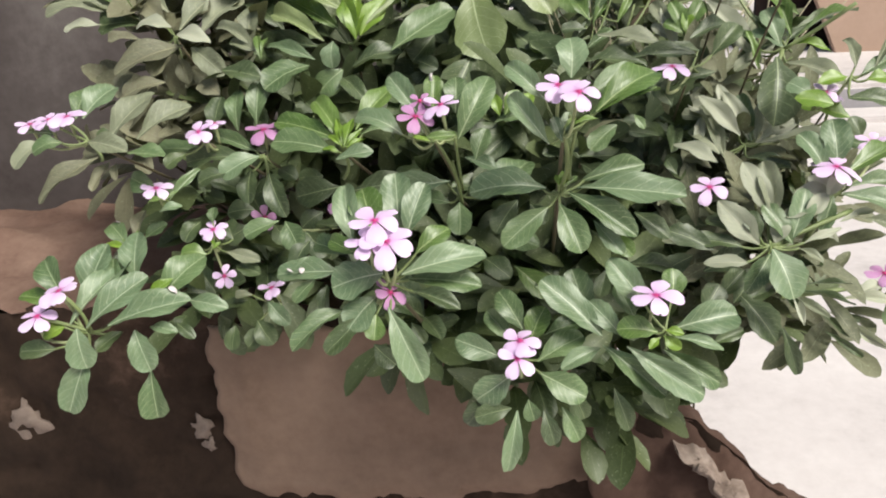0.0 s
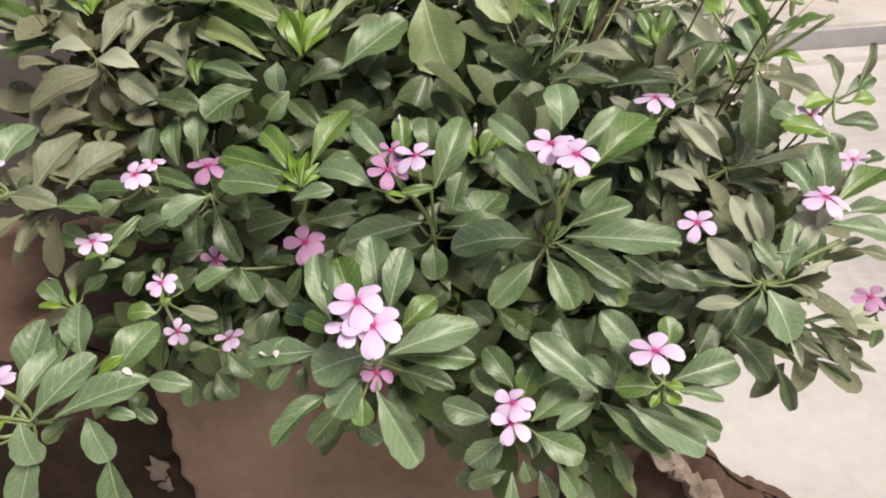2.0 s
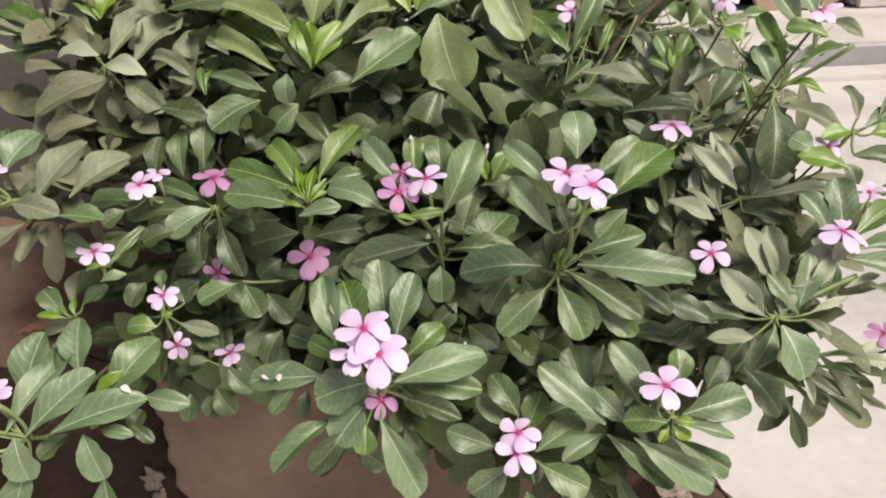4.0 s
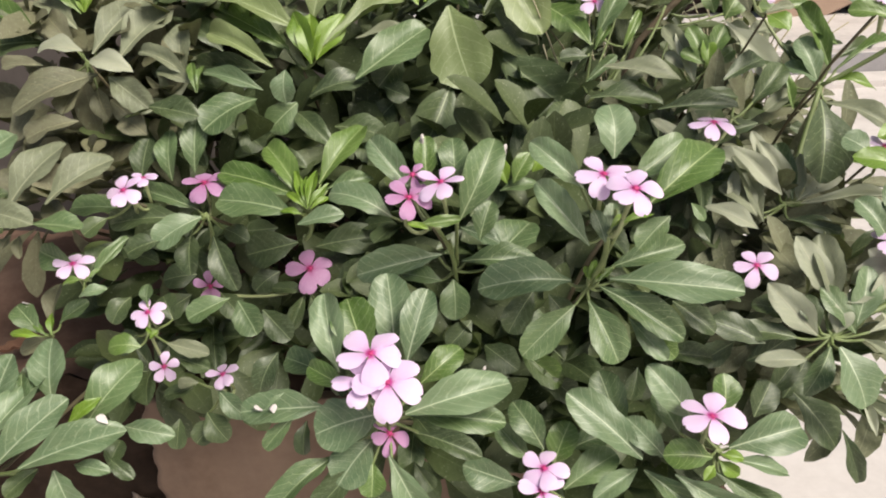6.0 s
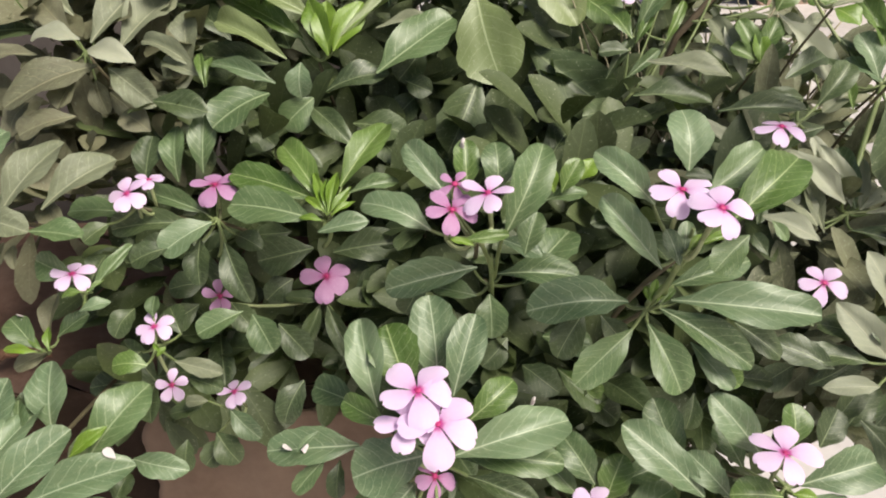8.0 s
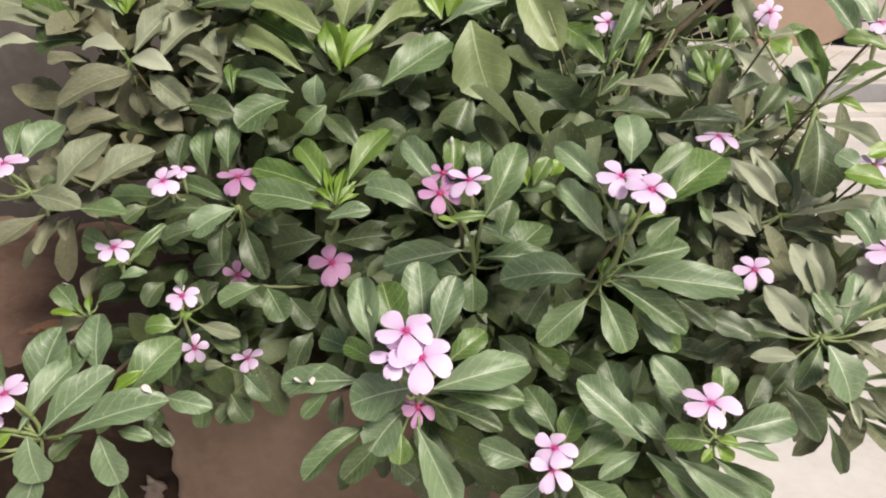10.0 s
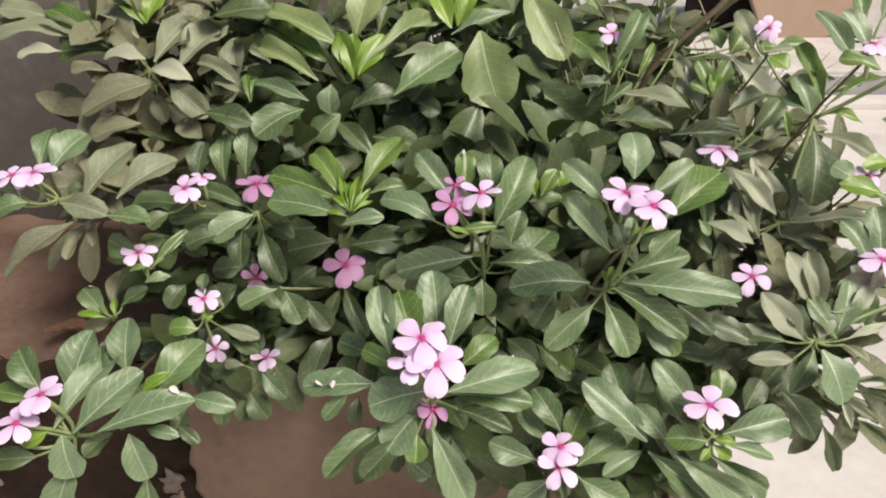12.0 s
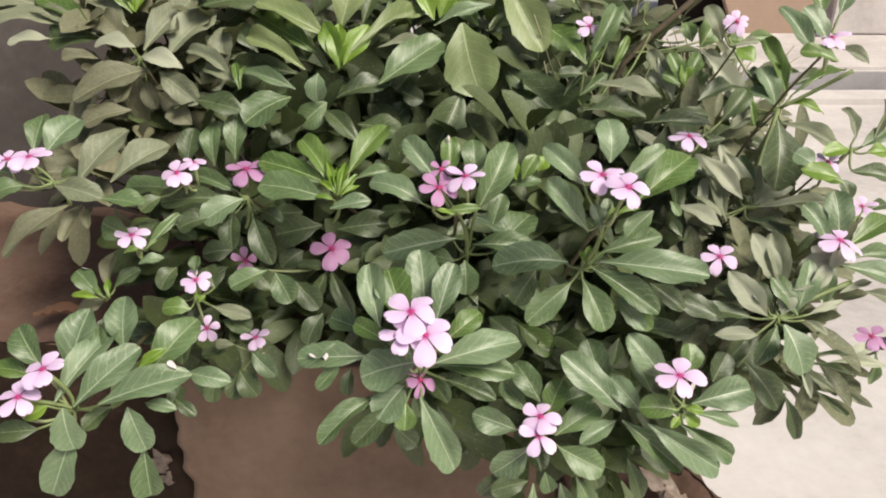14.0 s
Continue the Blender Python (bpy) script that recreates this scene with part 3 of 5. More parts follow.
leaf(sh, (-30, 6, 5), (-68, 13, 7), 15, 'green')
leaf(sh, (-37, -0, 0), (-60, -21, -17), 18, 'dusty')
sh = shoot(main_plant, (-0.230, 0.549, 0.884), 'mid', rooted=False)  # small flower shoot
flower(sh, (-0.237, 0.553, 0.892), 29, 'pale', 'up', 15)
leaf(sh, (-7, 4, 6), (-31, 10, 16), 20, 'green', 'face')
leaf(sh, (5, -4, -3), (28, 23, 18), 8, 'green')
leaf(sh, (5, -22, -5), (24, -18, -2), 9, 'pale')
leaf(sh, (-5, 20, -8), (2, 38, 4), 18, 'old')
leaf(sh, (4, -11, 3), (-9, -12, 0), 7, 'fresh')
leaf(sh, (7, -12, 2), (17, -4, 7), 4, 'fresh')
sh = shoot(main_plant, (-0.266, 0.550, 0.838), 'mid', rooted=False)  # shoot with a closed bud
leaf(sh, (-3, -8, 6), (-24, 9, 19), 18, 'green')
leaf(sh, (-2, -10, 4), (-24, -8, 5), 7, 'young')
leaf(sh, (1, 2, 2), (-1, 33, 23), 13, 'tan')
leaf(sh, (5, 6, 4), (25, 18, 15), 14, 'green')
leaf(sh, (-3, 5, -7), (-25, -2, -14), 14, 'tan')
leaf(sh, (7, -10, 4), (4, 3, 15), 6, 'young')
leaf(sh, (3, -10, 4), (-10, -1, 12), 5, 'fresh')
sh = shoot(main_plant, (-0.188, 0.537, 0.845), 'mid', rooted=False)  # small pink flowers low on the bush
flower(sh, (-0.188, 0.543, 0.856), 27, 'pale', 'tilt', 25)
flower(sh, (-0.182, 0.535, 0.815), 23, 'pale', 'face', 0)
leaf(sh, (-1, 10, 15), (0, 18, 27), 11, 'green', 'face')
leaf(sh, (1, -19, -2), (-21, -20, -1), 16, 'fresh')
leaf(sh, (18, -17, -1), (49, -24, -7), 12, 'dusty')
leaf(sh, (24, -18, -13), (48, -26, -18), 13, 'old')
leaf(sh, (56, 18, 13), (27, 6, 4), 18, 'green')
leaf(sh, (64, 10, 15), (78, -5, -5), 22, 'green', 'face')
leaf(sh, (79, 15, 4), (99, 3, -15), 20, 'old', 'face')
leaf(sh, (8, -12, 3), (2, -7, 6), 3, 'young')
leaf(sh, (6, -14, 1), (11, -9, 5), 4, 'young')
leaf(sh, (-12, 6, -7), (-20, -7, -16), 13, 'old')
leaf(sh, (-25, 39, 6), (-36, 23, -7), 18, 'old')
leaf(sh, (10, 22, -6), (-1, 40, 5), 18, 'old')
sh = shoot(main_plant, (-0.147, 0.547, 0.784), 'mid', rooted=False)  # lowest flower of the bush
flower(sh, (-0.147, 0.552, 0.795), 26, 'pale', 'tilt', 35)
leaf(sh, (-4, -0, -0), (17, -10, -19), 16, 'pale', 'face')
leaf(sh, (-19, 5, 4), (-35, 4, 4), 9, 'dusty')
leaf(sh, (-16, -1, -19), (-0, -12, -38), 21, 'old', 'face')
leaf(sh, (-37, -3, -23), (-39, -15, -42), 17, 'old', 'face')
leaf(sh, (-26, 10, -4), (-49, 7, -8), 12, 'old')
leaf(sh, (-12, 5, -29), (-26, -8, -43), 18, 'old', 'face')
sh = shoot(left_plant, (-0.240, 0.412, 0.827), 'mid')  # low rosette with pale flowers
flower(sh, (-0.251, 0.407, 0.863), 31, 'pale', 'up', 20)
flower(sh, (-0.267, 0.399, 0.847), 30, 'pale', 'up', 50)
leaf(sh, (-9, -5, 9), (22, 44, 36), 21, 'pale')
leaf(sh, (4, -7, 7), (43, 23, 34), 22, 'pale')
leaf(sh, (20, -6, 8), (80, 8, 21), 21, 'pale')
leaf(sh, (73, 20, 15), (104, 14, 11), 14, 'pale')
leaf(sh, (44, 29, 9), (72, 62, 33), 27, 'green')
leaf(sh, (28, 31, 27), (27, 52, 58), 24, 'pale', 'face')
leaf(sh, (-9, 21, 13), (2, 49, 50), 25, 'pale', 'face')
leaf(sh, (-22, 15, 22), (-43, 35, 44), 21, 'green', 'face')
leaf(sh, (-33, 20, 14), (-63, 23, 19), 15, 'fresh')
leaf(sh, (-3, -8, 7), (2, -15, -22), 23, 'pale', 'droop')
leaf(sh, (-2, -5, -16), (-19, -18, -58), 24, 'pale', 'droop')
leaf(sh, (36, 0, 1), (48, -11, -27), 22, 'pale', 'droop')
leaf(sh, (42, -1, -33), (44, -9, -69), 22, 'green', 'droop')
leaf(sh, (47, 3, 2), (70, -2, 0), 9, 'pale')
leaf(sh, (67, 5, 4), (82, -3, -5), 9, 'old')
leaf(sh, (-13, -6, 8), (-27, -13, 2), 13, 'young')
leaf(sh, (-21, -11, -8), (-48, -13, -9), 16, 'old')
leaf(sh, (38, 22, 16), (57, 33, 27), 8, 'young')
leaf(sh, (43, 24, 17), (47, 34, 25), 7, 'young')
leaf(sh, (33, 8, 6), (48, 17, 15), 10, 'old')
leaf(sh, (21, 9, -5), (5, -4, -14), 13, 'old')
leaf(sh, (6, 40, 23), (18, 52, 39), 18, 'old', 'face')
leaf(sh, (15, 23, 16), (9, 41, 41), 15, 'green', 'face')
leaf(sh, (58, 17, -12), (63, 30, -3), 13, 'old')
sh = shoot(middle_plant, (-0.006, 0.381, 0.878), 'face')  # cluster of pink flowers before the bush
flower(sh, (-0.010, 0.374, 0.923), 35, 'pale', 'tilt', 60)
flower(sh, (-0.002, 0.364, 0.913), 38, 'pale', 'tilt', 50)
flower(sh, (-0.014, 0.369, 0.911), 29, 'pale', 'tilt', 20)
flower(sh, (-0.005, 0.378, 0.872), 25, 'deep', 'side', 15)
leaf(sh, (-24, 14, 21), (-31, 38, 54), 18, 'pale')
leaf(sh, (-9, 17, 26), (-19, 35, 52), 24, 'fresh')
leaf(sh, (4, 27, 22), (1, 52, 57), 23, 'pale')
leaf(sh, (11, 16, 24), (23, 38, 54), 18, 'pale')
leaf(sh, (18, 7, 17), (39, 21, 28), 15, 'fresh', 'mid')
leaf(sh, (10, -6, 8), (63, 8, 14), 22, 'pale', 'mid')
leaf(sh, (12, 2, 1), (60, -2, -3), 17, 'green', 'mid')
leaf(sh, (16, -6, -4), (47, -18, -11), 12, 'old', 'mid')
leaf(sh, (1, -14, -11), (22, -27, -57), 20, 'pale', 'droop')
leaf(sh, (-18, 6, 16), (-40, 17, 23), 12, 'fresh', 'mid')
leaf(sh, (-33, 7, 5), (-76, 8, 3), 19, 'pale', 'mid')
leaf(sh, (-2, -6, 9), (-35, -10, 1), 26, 'pale')
leaf(sh, (-8, -5, -8), (-25, -19, -24), 22, 'pale')
leaf(sh, (-27, -6, -16), (-60, -31, -33), 15, 'green', 'mid')
leaf(sh, (-16, -12, -18), (-40, -25, -38), 15, 'old')
leaf(sh, (-8, -11, -17), (-9, -21, -31), 14, 'fresh')
leaf(sh, (-36, 39, 4), (-59, 48, 9), 16, 'green', 'mid')
leaf(sh, (-48, 2, 3), (-63, -5, -11), 9, 'green')
leaf(sh, (-65, 55, 8), (-75, 42, -9), 15, 'old')
leaf(sh, (-43, 9, -5), (-45, -0, -20), 10, 'old')
leaf(sh, (12, 3, -31), (21, -4, -43), 10, 'old')
leaf(sh, (-50, 1, 19), (-59, -5, 13), 3, 'pale')
leaf(sh, (1, 25, -18), (-23, 18, -30), 18, 'old')
leaf(sh, (-17, 13, -53), (-2, 9, -67), 15, 'old', 'droop')
sh = shoot(middle_plant, (0.078, 0.411, 0.802), 'face')  # twin flowers low on the bush
flower(sh, (0.077, 0.408, 0.819), 29, 'pale', 'tilt', 0)
flower(sh, (0.075, 0.399, 0.810), 30, 'pale', 'tilt', 20)
leaf(sh, (-16, 2, 2), (-47, 7, 13), 19, 'pale')
leaf(sh, (1, 12, 18), (-16, 31, 39), 18, 'green')
leaf(sh, (-6, 16, 6), (-25, 29, 24), 14, 'green')
leaf(sh, (6, 7, 10), (17, 19, 32), 18, 'fresh')
leaf(sh, (11, -1, -1), (44, 14, 11), 19, 'green', 'mid')
leaf(sh, (55, 7, 5), (27, -8, -3), 13, 'pale', 'mid')
leaf(sh, (13, -5, -8), (44, -14, -22), 21, 'green')
leaf(sh, (-7, -3, -10), (-33, -8, -28), 22, 'pale', 'droop')
leaf(sh, (17, 25, 6), (42, 30, 12), 15, 'green', 'mid')
leaf(sh, (4, -9, -27), (8, -13, -42), 13, 'green', 'droop')
leaf(sh, (-8, -11, -33), (-34, -14, -39), 15, 'old', 'droop')
leaf(sh, (-4, -11, -35), (-12, -25, -77), 14, 'pale', 'droop')
leaf(sh, (15, -11, -35), (22, -19, -58), 14, 'old', 'droop')
leaf(sh, (37, 1, -27), (44, -6, -45), 15, 'old', 'droop')
leaf(sh, (65, 2, -25), (75, -10, -52), 14, 'old', 'droop')
leaf(sh, (-22, 0, -30), (-41, -5, -51), 18, 'old', 'droop')
leaf(sh, (28, -2, -38), (40, -11, -60), 15, 'green', 'droop')
sh = shoot(middle_plant, (0.176, 0.411, 0.825), 'mid')  # pink flower with a ring of leaves
flower(sh, (0.167, 0.403, 0.855), 37, 'pale', 'up', 12)
leaf(sh, (-12, 9, 14), (-37, 24, 43), 20, 'pale', 'face')
leaf(sh, (-18, 13, 1), (-30, 28, 22), 14, 'green', 'face')
leaf(sh, (5, 11, 17), (7, 24, 35), 18, 'fresh', 'face')
leaf(sh, (6, 0, 1), (49, 8, 7), 24, 'pale', 'face')
leaf(sh, (-7, -11, 4), (-34, -10, 6), 18, 'fresh')
leaf(sh, (-30, -2, -3), (-51, 9, 18), 16, 'pale', 'face')
leaf(sh, (-43, -2, -3), (-84, 17, 31), 23, 'pale', 'face')
leaf(sh, (-51, 21, -5), (-61, 43, 27), 22, 'green', 'face')
leaf(sh, (-42, -3, -10), (-1, -19, -41), 16, 'green', 'droop')
leaf(sh, (-27, -12, -6), (24, -21, -39), 20, 'pale', 'droop')
leaf(sh, (-1, -4, -13), (36, -12, -35), 16, 'green', 'droop')
leaf(sh, (6, -5, -3), (37, -10, -11), 10, 'pale')
leaf(sh, (-3, -10, 1), (9, -12, -8), 9, 'young', 'droop')
leaf(sh, (-2, -10, 5), (10, -12, 3), 7, 'young')
leaf(sh, (-7, -15, 2), (-14, -21, -3), 6, 'young')
leaf(sh, (33, 34, -5), (46, 47, 11), 19, 'old', 'face')
leaf(sh, (36, 19, -23), (60, 28, -16), 10, 'old')
leaf(sh, (-17, 74, 17), (17, 69, 15), 15, 'old')
leaf(sh, (-35, 52, 22), (-41, 41, 6), 13, 'old', 'face')
leaf(sh, (47, 49, -0), (66, 61, 16), 15, 'old', 'face')
sh = shoot(middle_plant, (0.106, 0.450, 0.913), 'mid')  # wide whorl of leaves
leaf(sh, (-9, 3, 2), (-62, -1, 1), 25, 'pale')
leaf(sh, (-8, -6, -9), (-39, -20, -32), 19, 'green', 'face')
leaf(sh, (-0, -5, -7), (14, -25, -36), 21, 'green', 'face')
leaf(sh, (7, -0, -1), (52, -16, -28), 18, 'green', 'face')
leaf(sh, (13, 3, 2), (84, -13, -1), 24, 'pale')
leaf(sh, (17, 18, 2), (62, 29, 9), 16, 'green')
leaf(sh, (24, -2, -21), (43, -18, -40), 12, 'pale', 'face')
leaf(sh, (39, 1, -34), (51, -8, -46), 13, 'fresh', 'face')
leaf(sh, (-29, 16, -11), (-45, 3, -31), 18, 'old', 'face')
leaf(sh, (70, 4, -8), (86, -4, -13), 8, 'old')
leaf(sh, (0, -6, 7), (-2, 1, 12), 5, 'young')
leaf(sh, (3, -6, 7), (8, 1, 13), 4, 'young')
leaf(sh, (-1, -5, 8), (5, 4, 14), 4, 'young')
leaf(sh, (4, -8, 6), (13, -1, 11), 4, 'fresh')
leaf(sh, (-20, 15, -13), (-9, 7, -26), 14, 'old', 'face')
leaf(sh, (55, 20, -24), (78, 8, -40), 15, 'old', 'face')
sh = shoot(middle_plant, (0.107, 0.410, 0.965), 'mid')  # tall shoot with two pink flowers
flower(sh, (0.104, 0.409, 0.995), 29, 'pale', 'tilt', 15)
flower(sh, (0.115, 0.391, 0.994), 28, 'pale', 'tilt', 50)
leaf(sh, (-10, 12, 18), (-35, 25, 39), 15, 'pale', 'face')
leaf(sh, (-9, -4, -6), (-33, 14, 22), 14, 'pale', 'face')
leaf(sh, (6, 20, 30), (6, 39, 52), 20, 'pale', 'face')
leaf(sh, (17, 23, 17), (47, 42, 31), 18, 'green')
leaf(sh, (20, 2, 12), (60, 33, 29), 22, 'fresh')
leaf(sh, (10, 4, 3), (62, 25, 19), 13, 'fresh')
leaf(sh, (-1, -3, -5), (-6, 5, 9), 8, 'pale', 'face')
leaf(sh, (1, -1, -2), (4, 8, 11), 8, 'pale', 'face')
leaf(sh, (4, -6, 6), (22, -3, 9), 5, 'young')
leaf(sh, (34, 12, 1), (17, 4, -13), 14, 'green', 'face')
leaf(sh, (45, 16, 6), (51, 11, -2), 6, 'green', 'face')
leaf(sh, (-0, -8, 5), (8, -1, 9), 4, 'young')
sh = shoot(main_plant, (0.030, 0.528, 0.886), 'mid')  # leafy fork of a tall stem
leaf(sh, (-7, 1, 12), (-63, -12, 6), 22, 'pale')
leaf(sh, (-8, -6, -4), (-35, 0, -0), 15, 'green')
leaf(sh, (0, -3, -5), (0, -19, -27), 21, 'green', 'face')
leaf(sh, (6, 6, 4), (57, 6, -1), 22, 'green')
leaf(sh, (22, 8, -5), (56, 43, 14), 30, 'green')
leaf(sh, (6, -1, 32), (31, -11, 24), 14, 'pale')
leaf(sh, (11, -2, -38), (-6, -14, -51), 17, 'old', 'face')
leaf(sh, (33, -5, -36), (63, -13, -41), 24, 'green')
leaf(sh, (-41, 20, -5), (-54, 11, -25), 18, 'old', 'face')
leaf(sh, (19, -20, -47), (40, -35, -58), 19, 'old')
leaf(sh, (43, -5, -61), (72, -18, -83), 20, 'fresh', 'face')
leaf(sh, (57, -4, -78), (82, -16, -97), 20, 'old', 'face')
sh = shoot(main_plant, (0.020, 0.464, 0.950), 'mid')  # pair of pink flowers on a tall stem
flower(sh, (0.008, 0.461, 0.967), 29, 'deep', 'tilt', 20)
flower(sh, (0.026, 0.464, 0.974), 29, 'pale', 'up', 0)
flower(sh, (0.010, 0.475, 0.975), 18, 'deep', 'mid', 40)
leaf(sh, (-8, -10, 3), (16, -7, 4), 7, 'fresh')
leaf(sh, (16, 10, -3), (38, 38, 35), 22, 'green', 'face')
leaf(sh, (13, 31, 11), (13, 47, 34), 18, 'green', 'face')
leaf(sh, (-11, 19, 11), (-35, 36, 39), 17, 'pale', 'face')
leaf(sh, (-3, 33, 13), (-3, 47, 36), 15, 'fresh', 'face')
leaf(sh, (-23, 4, 3), (-59, 19, 13), 18, 'pale')
leaf(sh, (49, 40, 6), (60, 48, 22), 12, 'fresh', 'face')
leaf(sh, (45, 40, 6), (41, 49, 20), 9, 'young', 'face')
leaf(sh, (41, 44, -0), (64, 44, 3), 11, 'green')
leaf(sh, (27, 21, -22), (35, 33, -2), 15, 'green', 'face')
leaf(sh, (62, 53, 8), (70, 58, 18), 11, 'young', 'face')
leaf(sh, (-2, -13, 2), (-14, -11, 5), 4, 'young')
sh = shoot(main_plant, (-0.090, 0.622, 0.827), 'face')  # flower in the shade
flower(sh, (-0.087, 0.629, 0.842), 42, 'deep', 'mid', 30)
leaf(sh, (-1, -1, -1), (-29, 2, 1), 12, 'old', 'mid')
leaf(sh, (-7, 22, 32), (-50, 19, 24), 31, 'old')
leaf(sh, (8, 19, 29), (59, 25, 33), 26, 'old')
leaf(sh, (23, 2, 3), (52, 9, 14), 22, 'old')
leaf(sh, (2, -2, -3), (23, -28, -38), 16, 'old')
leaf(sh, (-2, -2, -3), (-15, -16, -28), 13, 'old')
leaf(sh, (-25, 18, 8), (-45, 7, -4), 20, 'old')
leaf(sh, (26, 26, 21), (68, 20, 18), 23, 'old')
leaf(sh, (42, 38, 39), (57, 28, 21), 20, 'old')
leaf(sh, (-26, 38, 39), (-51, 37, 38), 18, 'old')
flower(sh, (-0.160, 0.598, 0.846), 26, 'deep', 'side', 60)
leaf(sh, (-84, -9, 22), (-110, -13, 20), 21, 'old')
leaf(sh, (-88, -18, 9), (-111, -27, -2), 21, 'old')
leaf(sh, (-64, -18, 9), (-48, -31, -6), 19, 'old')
sh = shoot(left_plant, (-0.261, 0.703, 1.002), 'mid')  # dusty upper shoot
leaf(sh, (-2, -0, 9), (-41, 5, 9), 20, 'bleached')
leaf(sh, (6, -9, 3), (45, -24, -5), 19, 'bleached')
leaf(sh, (22, -18, -9), (57, -33, -35), 23, 'dusty', 'face')
leaf(sh, (3, 6, 5), (36, 69, 41), 32, 'dusty')
leaf(sh, (26, 1, 1), (60, 48, 31), 32, 'dusty')
leaf(sh, (-20, 40, 20), (-62, 70, 41), 24, 'dusty')
leaf(sh, (-14, 14, 10), (-42, 39, 31), 24, 'tan')
leaf(sh, (12, -12, -8), (-47, -46, -28), 33, 'tan')
leaf(sh, (-0, -40, -38), (-40, -50, -48), 20, 'tan')
leaf(sh, (-42, 29, 12), (-90, 25, 11), 37, 'old')
leaf(sh, (-36, -1, -1), (-69, -3, -0), 13, 'tan')
leaf(sh, (-84, 19, 13), (-124, 15, 9), 14, 'bleached')
leaf(sh, (-73, 32, 23), (-144, 22, 24), 18, 'dusty')
leaf(sh, (-57, 31, 22), (-116, 37, 33), 19, 'dusty')
leaf(sh, (-52, 32, 23), (-106, 58, 44), 24, 'fresh')
leaf(sh, (-104, 51, 38), (-151, 55, 46), 24, 'dusty')
leaf(sh, (-14, 46, 33), (-31, 80, 59), 15, 'young')
leaf(sh, (-13, 46, 33), (-3, 71, 57), 19, 'young')
leaf(sh, (-15, 43, 32), (-43, 69, 53), 14, 'fresh')
leaf(sh, (50, 51, 38), (102, 55, 44), 36, 'old')
leaf(sh, (75, -0, -17), (72, 28, 22), 21, 'dusty', 'face')
leaf(sh, (91, -28, -11), (46, -3, 7), 16, 'dusty')
leaf(sh, (92, -32, -14), (63, -19, -5), 14, 'dusty')
leaf(sh, (97, -41, -20), (91, -20, -1), 7, 'fresh')
leaf(sh, (98, -40, -20), (100, -18, -4), 6, 'fresh')
leaf(sh, (58, -40, -29), (100, -54, -35), 21, 'old')
leaf(sh, (140, -28, -30), (102, -56, -46), 34, 'green')
leaf(sh, (-4, -7, -15), (-14, -36, -33), 19, 'tan')
leaf(sh, (4, -3, -21), (13, -16, -44), 17, 'tan', 'face')
leaf(sh, (11, 1, -32), (38, -12, -53), 18, 'tan', 'face')
leaf(sh, (-17, 4, -7), (-37, -7, -16), 17, 'tan')
leaf(sh, (22, 42, 21), (2, 62, 39), 18, 'dusty')
leaf(sh, (-43, -18, -32), (-52, -41, -51), 17, 'tan')
leaf(sh, (50, -36, -53), (27, -22, -42), 22, 'tan')
leaf(sh, (-76, 54, 30), (-99, 80, 52), 16, 'dusty')
sh = shoot(main_plant, (-0.089, 0.718, 0.985), 'mid')  # bright upper shoot
leaf(sh, (-3, 16, 30), (-75, 41, 59), 27, 'bright')
leaf(sh, (9, 24, 36), (25, 50, 84), 33, 'bright', 'face')
leaf(sh, (10, -6, 8), (-6, 20, 43), 21, 'young', 'face')
leaf(sh, (13, -6, 8), (36, 22, 39), 22, 'young', 'face')
leaf(sh, (9, -8, 5), (8, 19, 41), 21, 'young', 'face')
leaf(sh, (19, -1, 18), (92, 58, 47), 18, 'bright')
leaf(sh, (-13, 18, 13), (-79, 57, 43), 25, 'fresh')
leaf(sh, (-21, -18, 6), (-77, 11, 31), 20, 'bright')
leaf(sh, (-27, -3, -2), (-93, 11, 4), 19, 'old')
leaf(sh, (-30, -27, -10), (-82, -6, 2), 16, 'pale')
leaf(sh, (-7, -40, 8), (-8, -47, -16), 20, 'pale', 'droop')
leaf(sh, (-1, -38, -19), (-25, -45, -39), 25, 'green', 'droop')
leaf(sh, (47, -32, -4), (105, 8, 27), 38, 'green')
leaf(sh, (7, -25, -18), (56, -17, -9), 23, 'old')
leaf(sh, (-3, -36, -27), (28, -71, -46), 17, 'old')
leaf(sh, (45, 15, 20), (93, 26, 21), 12, 'dusty')
leaf(sh, (28, 48, 35), (43, 90, 71), 19, 'old')
leaf(sh, (55, 42, 31), (68, 79, 57), 17, 'pale')
leaf(sh, (76, 48, 35), (62, 88, 61), 15, 'fresh')
leaf(sh, (-107, 48, 35), (-83, 69, 48), 26, 'old')
leaf(sh, (-73, 30, 12), (-116, 61, 33), 22, 'old')
leaf(sh, (26, -31, -42), (67, -44, -48), 26, 'old')
leaf(sh, (-61, -6, -44), (-39, -16, -63), 23, 'old', 'face')
leaf(sh, (66, 9, -21), (87, 1, -29), 19, 'old', 'face')
leaf(sh, (41, -35, -51), (62, -56, -65), 23, 'old')
sh = shoot(main_plant, (0.044, 0.771, 1.030), 'face')  # large leaves of the upper bush
leaf(sh, (-9, -46, -1), (8, -79, -62), 51, 'bright')
leaf(sh, (31, -20, 37), (67, -56, -26), 38, 'bright')
leaf(sh, (29, -60, -39), (96, -90, -91), 42, 'old')
leaf(sh, (-9, -73, -58), (-35, -106, -106), 39, 'old')
leaf(sh, (-35, -23, -8), (23, -10, 7), 16, 'pale', 'mid')
leaf(sh, (-35, -14, -4), (-52, 13, 31), 22, 'young')
